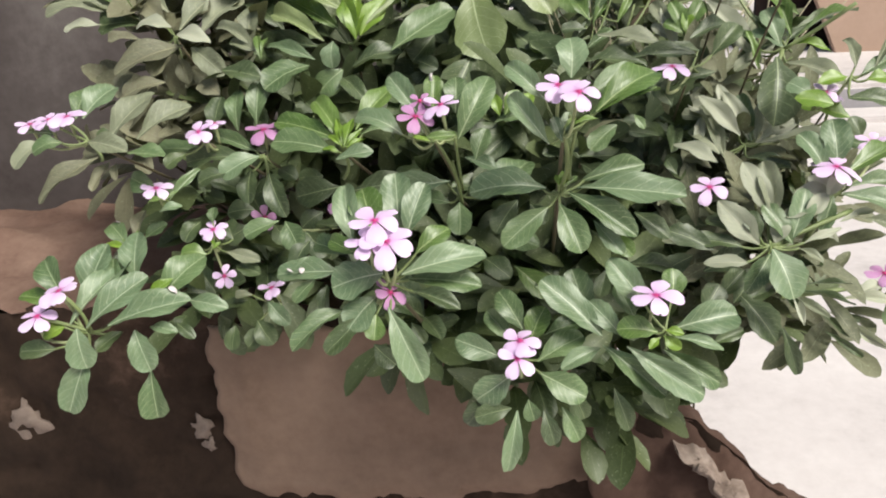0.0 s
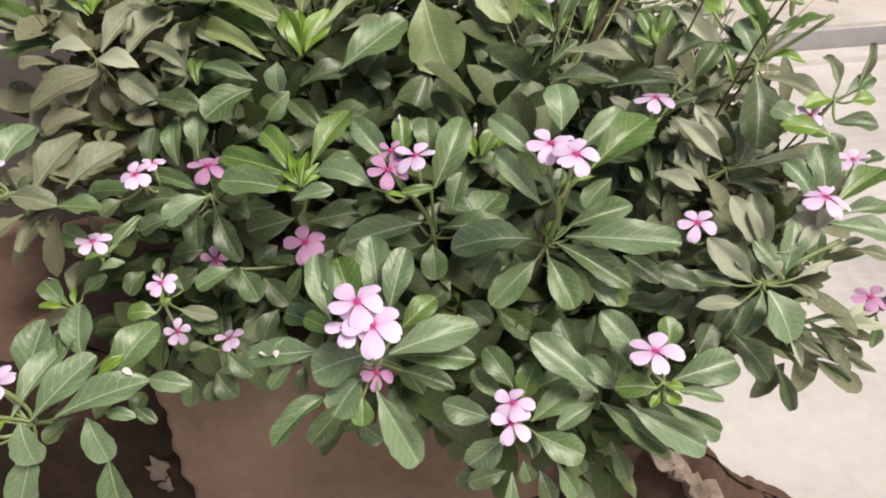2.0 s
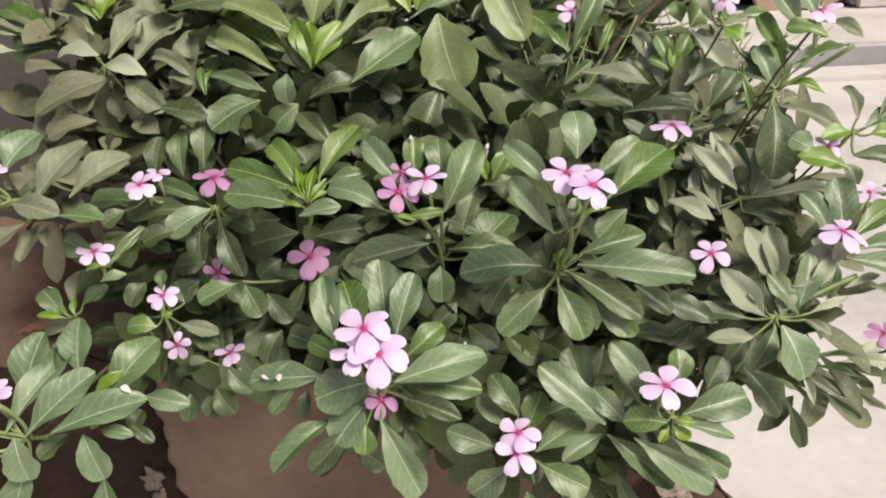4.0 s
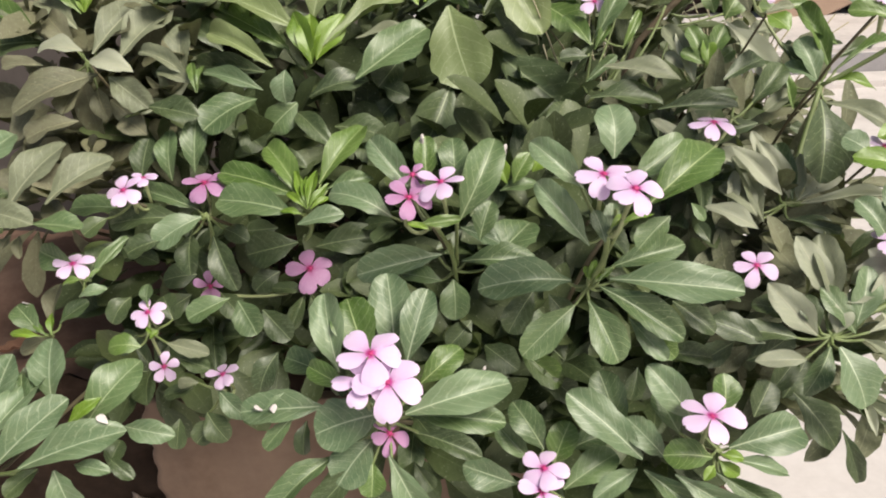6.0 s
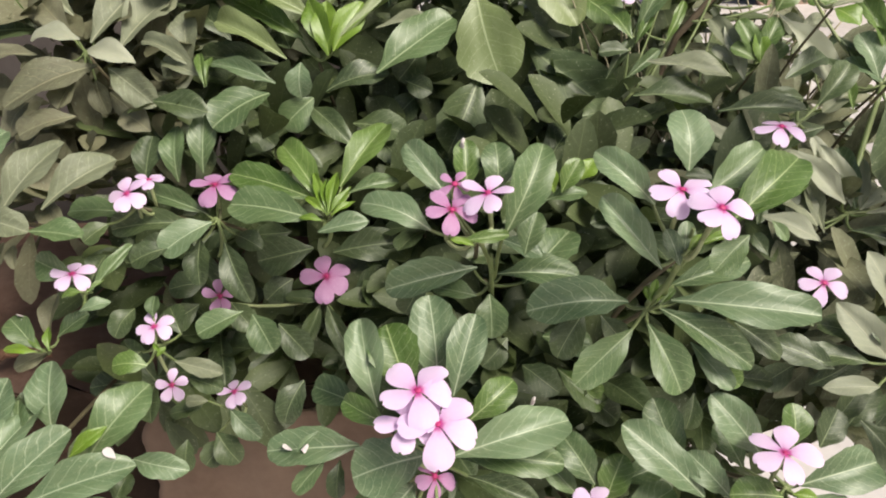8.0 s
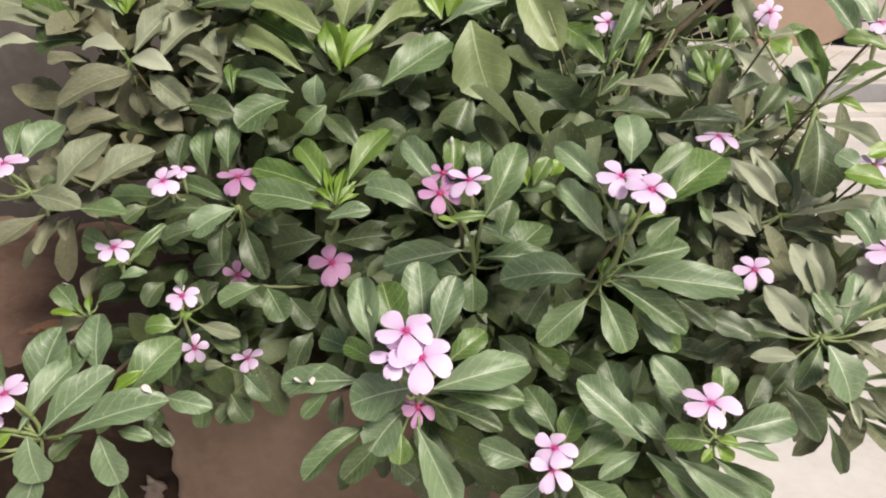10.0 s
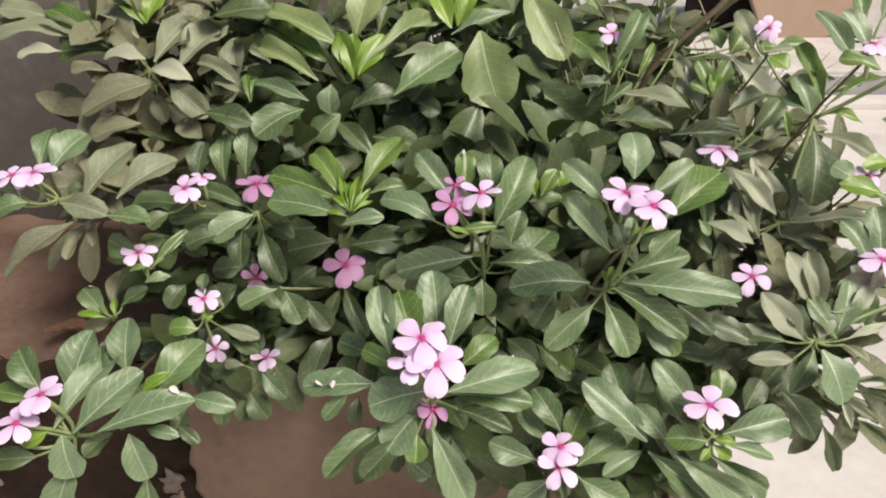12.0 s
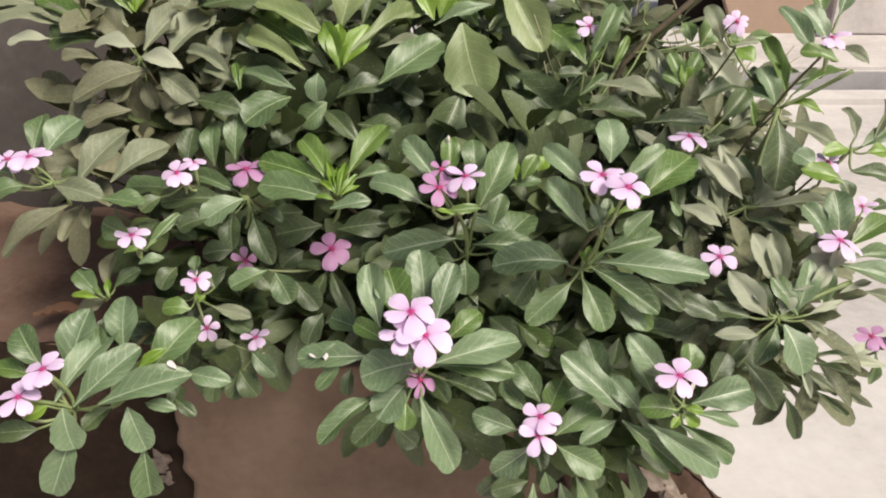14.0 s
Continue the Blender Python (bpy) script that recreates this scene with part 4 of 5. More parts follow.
leaf(sh, (-29, -13, -2), (-13, 7, 31), 20, 'young')
leaf(sh, (31, -25, -27), (66, -36, -37), 26, 'dusty', 'mid')
leaf(sh, (8, -12, -9), (-19, 15, 14), 26, 'fresh', 'mid')
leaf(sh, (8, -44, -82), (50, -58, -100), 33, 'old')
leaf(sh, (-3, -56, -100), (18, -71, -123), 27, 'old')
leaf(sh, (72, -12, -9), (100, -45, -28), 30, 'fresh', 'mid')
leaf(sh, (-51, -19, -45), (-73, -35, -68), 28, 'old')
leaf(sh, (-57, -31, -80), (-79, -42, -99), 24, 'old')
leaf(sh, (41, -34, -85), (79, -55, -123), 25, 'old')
sh = shoot(right_plant, (0.149, 0.685, 1.009), 'mid')  # thin upper shoot with a flower
flower(sh, (0.149, 0.695, 1.031), 30, 'pale', 'tilt', 5)
leaf(sh, (-5, -10, -8), (-22, 18, 11), 15, 'fresh')
leaf(sh, (-1, -3, -4), (28, 27, 41), 18, 'green', 'face')
leaf(sh, (-5, -2, -2), (-17, 9, 6), 9, 'young')
leaf(sh, (5, -0, 0), (23, 19, 21), 9, 'fresh', 'face')
leaf(sh, (6, 30, 45), (38, 17, 22), 17, 'old', 'face')
leaf(sh, (-2, -8, -12), (11, 3, 5), 8, 'fresh', 'face')
leaf(sh, (-8, -20, -14), (-31, -21, -14), 13, 'old')
leaf(sh, (-25, -22, -33), (-4, -5, -8), 9, 'old', 'face')
leaf(sh, (-10, -22, -33), (16, -7, -17), 9, 'green', 'face')
leaf(sh, (-0, -37, -18), (53, -57, -27), 21, 'dusty')
leaf(sh, (-12, -51, -38), (40, -62, -44), 25, 'old')
leaf(sh, (-12, 27, 40), (-31, 43, 57), 18, 'fresh', 'face')
leaf(sh, (20, -8, -12), (35, 7, 14), 8, 'fresh', 'face')
leaf(sh, (9, -44, -32), (35, -31, -21), 11, 'dusty')
sh = shoot(right_plant, (0.228, 0.651, 0.985), 'face')  # fresh shoot among dusty leaves
leaf(sh, (-4, -6, 8), (-15, 7, 30), 15, 'fresh')
leaf(sh, (-1, -5, 9), (12, 8, 30), 15, 'fresh')
leaf(sh, (-5, -8, 5), (-22, -3, 14), 12, 'fresh')
leaf(sh, (4, 1, 1), (20, 7, 12), 11, 'green')
leaf(sh, (-3, -10, 3), (-2, 4, 24), 12, 'young')
leaf(sh, (16, 21, 32), (31, 32, 52), 22, 'fresh')
leaf(sh, (9, 24, 36), (4, 35, 51), 15, 'fresh')
leaf(sh, (12, 11, 33), (56, -25, -21), 20, 'bleached')
leaf(sh, (-11, -6, -9), (-22, 14, 25), 12, 'bleached')
leaf(sh, (-15, -1, -1), (-31, 9, 11), 11, 'bleached')
leaf(sh, (33, 8, 12), (21, 22, 28), 15, 'dusty')
leaf(sh, (-12, 2, 2), (-29, 24, 28), 15, 'dusty')
sh = shoot(right_plant, (0.209, 0.538, 0.979), 'mid')  # flower under a long dark leaf
flower(sh, (0.191, 0.518, 0.984), 30, 'pale', 'tilt', 15)
leaf(sh, (-47, -1, 9), (2, -4, 8), 15, 'old')
leaf(sh, (8, 14, 10), (-16, 12, 12), 10, 'old')
leaf(sh, (19, 6, -5), (-22, -1, -16), 16, 'old')
leaf(sh, (17, 15, 5), (39, 29, 26), 17, 'old', 'face')
leaf(sh, (5, 36, 16), (37, 56, 24), 15, 'old')
leaf(sh, (-14, -6, -27), (-25, 4, -13), 16, 'old', 'face')
sh = shoot(right_plant, (0.298, 0.615, 0.977), 'mid')  # shoot with a broad hanging leaf
flower(sh, (0.262, 0.645, 1.042), 23, 'pale', 'face', 0)
leaf(sh, (-15, -35, 0), (-22, -67, -48), 36, 'old', 'face')
leaf(sh, (8, 6, 9), (-6, 38, 51), 14, 'fresh', 'face')
leaf(sh, (-2, 2, 3), (-12, 20, 30), 18, 'pale', 'face')
leaf(sh, (6, 4, 3), (38, -5, -4), 10, 'young')
leaf(sh, (12, 10, 7), (70, 37, 23), 8, 'fresh')
leaf(sh, (16, 20, 14), (50, 35, 21), 11, 'old')
leaf(sh, (1, 2, 1), (-24, 13, 12), 16, 'pale')
leaf(sh, (-14, 7, -5), (-39, -4, -16), 12, 'dusty')
leaf(sh, (9, 52, 41), (-8, 61, 49), 16, 'green')
leaf(sh, (-10, 64, 43), (-28, 69, 45), 15, 'fresh')
leaf(sh, (0, -12, -9), (41, -39, -27), 16, 'dusty')
leaf(sh, (-41, 43, 47), (-52, 60, 75), 17, 'dusty', 'face')
leaf(sh, (-21, 54, 44), (12, 58, 47), 13, 'fresh')
leaf(sh, (-21, -9, -14), (-28, 9, 15), 8, 'fresh', 'face')
leaf(sh, (-18, 0, 0), (-37, 20, 15), 9, 'old')
leaf(sh, (-45, 40, 29), (-18, 49, 33), 13, 'dusty')
leaf(sh, (16, 17, 25), (-7, 23, 38), 8, 'fresh', 'face')
leaf(sh, (-21, 30, 27), (-7, 20, 6), 9, 'old', 'face')
sh = shoot(right_plant, (0.262, 0.485, 1.054), 'mid')  # pale shoot at the edge
flower(sh, (0.265, 0.488, 1.060), 26, 'pale', 'up', 15)
leaf(sh, (0, 2, 4), (-14, 15, 23), 17, 'pale', 'face')
leaf(sh, (-9, -2, -4), (-29, 17, 23), 14, 'pale', 'face')
leaf(sh, (4, -10, -7), (-19, -2, -2), 12, 'fresh')
leaf(sh, (-2, 12, 18), (-6, 26, 37), 13, 'fresh', 'face')
leaf(sh, (9, 12, 18), (17, 23, 37), 12, 'pale', 'face')
leaf(sh, (3, 0, 0), (22, -13, -8), 10, 'dusty')
sh = shoot(right_plant, (0.257, 0.552, 0.914), 'mid')  # dusty fan of long leaves
flower(sh, (0.324, 0.567, 0.947), 20, 'pale', 'up', 20)
leaf(sh, (-6, -6, 9), (-35, 17, 37), 15, 'bleached', 'face')
leaf(sh, (3, 2, 3), (-15, 21, 38), 13, 'bleached', 'face')
leaf(sh, (-16, -7, -10), (-32, 21, 28), 13, 'dusty', 'face')
leaf(sh, (5, 1, 2), (-2, 23, 35), 12, 'pale', 'face')
leaf(sh, (8, 1, 2), (13, 18, 29), 9, 'bleached', 'face')
leaf(sh, (8, 1, 1), (47, 19, 13), 11, 'bleached')
leaf(sh, (6, -10, 4), (75, -8, 4), 11, 'bleached')
leaf(sh, (-26, -24, -7), (-57, -8, 4), 15, 'bleached')
leaf(sh, (-21, -7, -5), (-40, 14, 10), 19, 'dusty')
leaf(sh, (-2, -10, -7), (29, -24, -13), 11, 'old')
leaf(sh, (80, 8, 17), (44, 21, 25), 22, 'young')
leaf(sh, (-5, 10, 7), (-39, 35, 26), 18, 'bleached')
leaf(sh, (-29, -18, -13), (-49, -11, -7), 11, 'tan')
leaf(sh, (40, 2, 1), (65, -16, -10), 13, 'bleached')
leaf(sh, (20, 6, 4), (15, 19, 14), 10, 'bleached')
leaf(sh, (53, -1, -2), (65, -10, -20), 11, 'bleached', 'face')
leaf(sh, (-29, 23, 17), (-45, 27, 20), 13, 'dusty')
leaf(sh, (-10, 16, 24), (-18, 28, 43), 10, 'bleached', 'face')
leaf(sh, (-38, -1, -2), (-32, 14, 20), 9, 'bleached', 'face')
leaf(sh, (-56, -22, -16), (-62, -11, -7), 10, 'old')
sh = shoot(right_plant, (0.248, 0.549, 0.861), 'mid')  # flower before a dull leaf
flower(sh, (0.217, 0.490, 0.900), 29, 'pale', 'tilt', 25)
leaf(sh, (7, 15, 4), (11, 26, 22), 17, 'dusty', 'face')
leaf(sh, (14, 11, -2), (22, 26, 16), 15, 'old', 'face')
leaf(sh, (-20, -13, -9), (-41, -8, -7), 13, 'old')
leaf(sh, (-5, -5, -3), (16, -10, -6), 13, 'dusty')
leaf(sh, (-28, 20, -6), (-35, 39, 21), 12, 'old', 'face')
sh = shoot(right_plant, (0.256, 0.462, 0.864), 'mid')  # pale fan at the open end
leaf(sh, (1, 14, 20), (-16, 32, 53), 19, 'bleached', 'face')
leaf(sh, (5, 10, 14), (-1, 33, 53), 16, 'dusty', 'face')
leaf(sh, (15, 3, 4), (28, 25, 34), 18, 'pale', 'face')
leaf(sh, (-8, 1, 1), (-34, 20, 28), 20, 'bleached', 'face')
leaf(sh, (15, 1, 1), (-4, 15, 26), 16, 'green', 'face')
leaf(sh, (-5, -20, 6), (6, -39, -23), 28, 'pale', 'face')
leaf(sh, (-1, -3, -5), (-20, -19, -28), 15, 'green', 'face')
leaf(sh, (-18, -11, -8), (-48, -9, -9), 12, 'bleached')
leaf(sh, (-20, 1, 0), (-55, 7, 3), 15, 'old')
leaf(sh, (-40, -2, -1), (-71, 9, 10), 18, 'old')
leaf(sh, (22, 1, 1), (50, 8, 9), 6, 'bleached')
leaf(sh, (18, -2, -1), (32, -13, -8), 7, 'dusty')
leaf(sh, (3, 1, 2), (10, 12, 18), 14, 'bleached', 'face')
leaf(sh, (-7, 3, 5), (-14, 13, 22), 14, 'old', 'face')
leaf(sh, (41, 19, 28), (52, 28, 45), 11, 'bleached', 'face')
leaf(sh, (-19, 12, 9), (-42, 21, 13), 17, 'old')
leaf(sh, (-18, -2, -38), (4, -21, -66), 24, 'old', 'face')
leaf(sh, (8, -18, -56), (19, -28, -89), 11, 'old', 'droop')
leaf(sh, (-12, -8, -48), (-3, -16, -62), 14, 'old', 'face')
leaf(sh, (-21, 4, -47), (-4, 17, -27), 19, 'old', 'face')
leaf(sh, (51, 16, 11), (77, 22, 17), 6, 'bleached')
leaf(sh, (24, 10, 15), (41, 21, 31), 12, 'bleached', 'face')
leaf(sh, (-41, 18, -27), (-10, 28, -15), 18, 'old', 'face')
leaf(sh, (-48, 25, -17), (-70, 18, -27), 16, 'old', 'face')
leaf(sh, (7, -23, -28), (30, -42, -37), 6, 'dusty')
leaf(sh, (11, -21, -27), (14, -42, -42), 6, 'bleached')
leaf(sh, (15, -19, -26), (52, -26, -35), 6, 'old')
leaf(sh, (4, -19, -26), (14, -36, -37), 7, 'old')
leaf(sh, (20, -16, -23), (53, -13, -25), 5, 'old')
twig(right_plant, (0.205, 0.696, 1.025), (0.179, 0.671, 0.989), 0.9)
twig(right_plant, (0.201, 0.694, 1.032), (0.197, 0.695, 1.046), 0.9)
twig(right_plant, (0.220, 0.736, 1.012), (0.248, 0.728, 1.011), 1.0)
twig(right_plant, (0.190, 0.688, 1.009), (0.256, 0.711, 1.014), 0.8)
twig(right_plant, (0.165, 0.689, 1.019), (0.142, 0.664, 0.975), 0.8)
twig(right_plant, (0.192, 0.735, 1.007), (0.163, 0.704, 0.957), 1.0)
twig(right_plant, (0.153, 0.721, 0.997), (0.137, 0.665, 0.963), 0.8)
twig(right_plant, (0.177, 0.705, 0.986), (0.145, 0.694, 0.949), 1.0)
twig(right_plant, (0.235, 0.707, 0.956), (0.206, 0.672, 0.993), 0.9)
twig(right_plant, (0.245, 0.700, 0.971), (0.241, 0.679, 0.950), 0.8)
twig(right_plant, (0.199, 0.681, 0.958), (0.173, 0.670, 0.989), 1.1)
twig(right_plant, (0.196, 0.705, 0.954), (0.186, 0.695, 0.978), 0.8)
twig(right_plant, (0.244, 0.709, 0.956), (0.257, 0.701, 0.986), 1.1)
twig(right_plant, (0.268, 0.694, 0.933), (0.307, 0.678, 0.946), 0.9)
twig(right_plant, (0.309, 0.683, 0.944), (0.327, 0.679, 0.959), 0.8)
twig(right_plant, (0.291, 0.666, 0.950), (0.296, 0.707, 0.964), 0.7)
twig(right_plant, (0.292, 0.652, 0.955), (0.303, 0.700, 0.976), 0.8)
twig(right_plant, (0.272, 0.714, 1.019), (0.286, 0.712, 1.026), 0.8)
twig(right_plant, (0.322, 0.726, 0.979), (0.322, 0.667, 0.966), 0.9)
twig(right_plant, (0.193, 0.667, 0.967), (0.213, 0.709, 0.996), 0.8)
twig(main_plant, (0.020, 0.464, 0.950), (0.031, 0.528, 0.886), 1.3)
twig(main_plant, (0.034, 0.469, 0.949), (0.033, 0.525, 0.892), 1.1)
twig(main_plant, (0.029, 0.491, 0.926), (0.032, 0.533, 0.874), 1.0)
twig(middle_plant, (0.107, 0.410, 0.965), (0.107, 0.449, 0.917), 1.4)
twig(middle_plant, (0.115, 0.415, 0.964), (0.113, 0.446, 0.923), 1.2)
twig(middle_plant, (0.111, 0.410, 0.976), (0.107, 0.410, 0.964), 1.0)
twig(main_plant, (-0.090, 0.621, 0.826), (-0.070, 0.619, 0.775), 1.0)
twig(main_plant, (-0.091, 0.621, 0.825), (-0.109, 0.626, 0.789), 1.0)
twig(left_plant, (-0.294, 0.561, 0.934), (-0.308, 0.559, 0.952), 1.1)
twig(left_plant, (-0.294, 0.561, 0.934), (-0.281, 0.554, 0.918), 1.3)
twig(left_plant, (-0.294, 0.561, 0.934), (-0.325, 0.563, 0.950), 1.0)
twig(left_plant, (-0.240, 0.412, 0.827), (-0.247, 0.405, 0.860), 1.3)
twig(left_plant, (-0.240, 0.412, 0.827), (-0.263, 0.399, 0.845), 1.2)
twig(right_plant, (0.256, 0.462, 0.864), (0.316, 0.482, 0.882), 1.6)
twig(right_plant, (0.298, 0.615, 0.977), (0.345, 0.598, 1.013), 1.5)
twig(right_plant, (0.298, 0.615, 0.977), (0.266, 0.571, 0.907), 1.8)
twig(main_plant, (-0.154, 0.603, 0.905), (-0.159, 0.609, 0.872), 1.3)
twig(main_plant, (-0.075, 0.584, 0.912), (-0.082, 0.602, 0.880), 1.4)
sh = shoot(right_plant, (0.307, 0.491, 0.895), 'mid', rooted=False)  # pale flowering tip at the open end
flower(sh, (0.304, 0.489, 0.913), 40, 'pale', 'tilt', 25)
flower(sh, (0.355, 0.556, 0.912), 26, 'pale', 'tilt', 10)
leaf(sh, (-6, 7, 11), (-23, 24, 36), 19, 'pale', 'face')
leaf(sh, (2, 9, 14), (1, 28, 45), 22, 'pale', 'face')
leaf(sh, (6, 1, 12), (49, 24, 25), 20, 'fresh')
leaf(sh, (7, 2, 1), (52, 5, -0), 16, 'green')
leaf(sh, (3, -3, -2), (42, -15, -11), 20, 'pale')
leaf(sh, (-3, 2, 1), (-33, -6, -7), 14, 'bleached')
leaf(sh, (-2, -1, -2), (-18, 8, 8), 13, 'bleached', 'face')
leaf(sh, (-2, -1, -4), (-11, -12, -28), 12, 'green', 'droop')
leaf(sh, (42, 72, 18), (35, 80, 34), 14, 'old', 'face')
leaf(sh, (59, 82, 4), (85, 91, 8), 11, 'old')
leaf(sh, (55, 84, 5), (39, 91, 10), 13, 'green')
leaf(sh, (-16, -12, -9), (-42, -19, -13), 11, 'bleached')
leaf(sh, (-16, -7, -21), (1, -13, -37), 9, 'bleached', 'droop')
leaf(sh, (13, -20, -15), (35, -27, -21), 11, 'dusty')
twig(right_plant, (0.308, 0.491, 0.895), (0.291, 0.493, 0.857), 1.8)
twig(right_plant, (0.291, 0.493, 0.857), (0.284, 0.513, 0.807), 2.2)
twig(right_plant, (0.304, 0.486, 0.909), (0.307, 0.489, 0.893), 1.2)
twig(right_plant, (0.354, 0.554, 0.910), (0.312, 0.498, 0.889), 1.2)
sh = shoot(right_plant, (0.360, 0.492, 0.820), 'mid', rooted=False)  # deep pink flower at the end of the branch
flower(sh, (0.352, 0.495, 0.826), 30, 'deep', 'tilt', 40)
leaf(sh, (-9, -1, -1), (-34, -10, -9), 10, 'bleached')
leaf(sh, (-0, -2, -4), (19, 10, 20), 13, 'green', 'face')
leaf(sh, (-4, -2, -7), (-6, -8, -32), 11, 'green', 'droop')
leaf(sh, (1, 4, 3), (26, -2, 1), 13, 'pale')
leaf(sh, (-44, -11, -8), (0, -12, -13), 10, 'bleached')
leaf(sh, (-52, -11, -35), (-24, -19, -54), 6, 'old', 'droop')
leaf(sh, (-48, -7, -21), (-2, -14, -51), 8, 'bleached', 'droop')
leaf(sh, (-58, -6, -19), (-33, -12, -40), 6, 'old', 'droop')
leaf(sh, (-39, -7, -22), (-25, -8, -28), 6, 'old', 'droop')
twig(right_plant, (0.360, 0.492, 0.820), (0.270, 0.471, 0.819), 1.6)
sh = shoot(right_plant, (0.242, 0.586, 1.036), 'mid')  # single top
flower(sh, (0.243, 0.595, 1.052), 20, 'pale', 'face', 0)
leaf(sh, (-2, -1, -1), (18, 3, 2), 7, 'dusty')
leaf(sh, (-1, -3, -2), (9, -16, -10), 17, 'young')
sh = shoot(right_plant, (0.325, 0.539, 0.967), 'mid')  # edge right
flower(sh, (0.307, 0.535, 0.957), 23, 'pale', 'mid', 20)
leaf(sh, (-2, 0, 0), (-24, -4, -3), 14, 'young')
leaf(sh, (8, 1, 1), (32, 14, 10), 13, 'green')
leaf(sh, (-18, -22, -15), (-44, -16, -11), 18, 'young')
leaf(sh, (-32, -13, -9), (-45, -3, -2), 21, 'pale')
leaf(sh, (-7, -18, -12), (22, -23, -15), 15, 'old')
leaf(sh, (17, 4, 3), (40, 40, 27), 8, 'dusty')
leaf(sh, (6, 8, 5), (5, 34, 22), 10, 'dusty')
leaf(sh, (10, -4, -2), (27, -4, -2), 13, 'young')

# ---- the inner foliage ----
whorl(left_plant, (-0.310, 0.736, 0.980), 6, 46, 'tan', 1)
whorl(left_plant, (-0.251, 0.715, 0.957), 7, 46, 'tan', 2)
whorl(left_plant, (-0.257, 0.765, 1.018), 5, 46, 'dusty', 3)
whorl(left_plant, (-0.204, 0.746, 1.000), 7, 46, 'dusty', 5)
whorl(left_plant, (-0.257, 0.669, 0.914), 5, 46, 'tan', 6)
whorl(left_plant, (-0.315, 0.670, 0.907), 6, 46, 'tan', 7)
whorl(left_plant, (-0.174, 0.785, 1.037), 7, 46, 'tan', 8)
whorl(left_plant, (-0.216, 0.768, 1.035), 5, 46, 'old', 9)
whorl(left_plant, (-0.176, 0.773, 1.000), 6, 46, 'tan', 10)
whorl(left_plant, (-0.289, 0.725, 0.936), 5, 46, 'tan', 12)
whorl(left_plant, (-0.199, 0.751, 0.953), 6, 46, 'old', 13)
whorl(left_plant, (-0.279, 0.795, 1.047), 7, 46, 'tan', 14)
# whorls deep in the bush take the leaf colour darkened for shade
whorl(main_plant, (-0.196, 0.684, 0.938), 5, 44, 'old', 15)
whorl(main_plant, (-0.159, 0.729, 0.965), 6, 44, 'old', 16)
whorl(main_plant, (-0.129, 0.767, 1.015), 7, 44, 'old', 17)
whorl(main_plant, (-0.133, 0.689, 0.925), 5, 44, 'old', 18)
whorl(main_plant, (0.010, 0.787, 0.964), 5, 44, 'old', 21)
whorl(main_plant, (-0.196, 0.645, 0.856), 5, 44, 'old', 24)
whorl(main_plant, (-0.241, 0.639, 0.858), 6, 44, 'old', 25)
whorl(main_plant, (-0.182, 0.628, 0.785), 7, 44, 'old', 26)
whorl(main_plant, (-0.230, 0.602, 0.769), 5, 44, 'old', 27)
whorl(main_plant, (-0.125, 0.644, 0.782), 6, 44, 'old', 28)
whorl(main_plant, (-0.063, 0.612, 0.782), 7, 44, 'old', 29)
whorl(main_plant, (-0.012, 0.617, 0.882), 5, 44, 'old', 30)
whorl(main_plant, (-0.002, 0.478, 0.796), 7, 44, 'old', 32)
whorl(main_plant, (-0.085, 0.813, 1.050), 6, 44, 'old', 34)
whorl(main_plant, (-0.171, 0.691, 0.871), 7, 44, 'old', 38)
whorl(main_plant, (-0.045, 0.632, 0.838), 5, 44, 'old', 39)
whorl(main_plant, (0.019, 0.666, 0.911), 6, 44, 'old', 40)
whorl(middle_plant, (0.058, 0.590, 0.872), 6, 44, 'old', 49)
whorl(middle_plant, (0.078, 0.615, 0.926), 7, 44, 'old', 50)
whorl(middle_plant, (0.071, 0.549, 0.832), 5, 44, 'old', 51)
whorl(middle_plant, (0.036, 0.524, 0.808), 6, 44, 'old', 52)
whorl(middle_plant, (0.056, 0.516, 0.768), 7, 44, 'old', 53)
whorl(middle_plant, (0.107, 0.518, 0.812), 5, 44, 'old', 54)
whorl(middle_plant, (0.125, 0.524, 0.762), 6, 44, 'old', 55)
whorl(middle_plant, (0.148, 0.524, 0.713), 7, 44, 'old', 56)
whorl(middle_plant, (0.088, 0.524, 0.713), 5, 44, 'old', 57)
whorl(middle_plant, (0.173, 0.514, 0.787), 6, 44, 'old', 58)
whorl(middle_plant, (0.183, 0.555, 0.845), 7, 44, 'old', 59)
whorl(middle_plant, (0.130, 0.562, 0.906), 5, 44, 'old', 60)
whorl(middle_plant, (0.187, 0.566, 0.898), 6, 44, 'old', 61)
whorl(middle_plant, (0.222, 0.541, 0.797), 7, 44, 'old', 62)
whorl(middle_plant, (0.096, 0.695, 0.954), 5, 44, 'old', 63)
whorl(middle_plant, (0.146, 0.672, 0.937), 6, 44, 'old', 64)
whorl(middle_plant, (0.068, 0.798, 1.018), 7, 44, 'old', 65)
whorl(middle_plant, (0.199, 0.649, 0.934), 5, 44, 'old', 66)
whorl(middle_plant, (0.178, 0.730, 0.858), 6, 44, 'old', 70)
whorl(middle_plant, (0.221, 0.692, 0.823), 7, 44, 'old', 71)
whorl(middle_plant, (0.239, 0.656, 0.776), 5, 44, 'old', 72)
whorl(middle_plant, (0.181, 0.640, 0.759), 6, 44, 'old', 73)
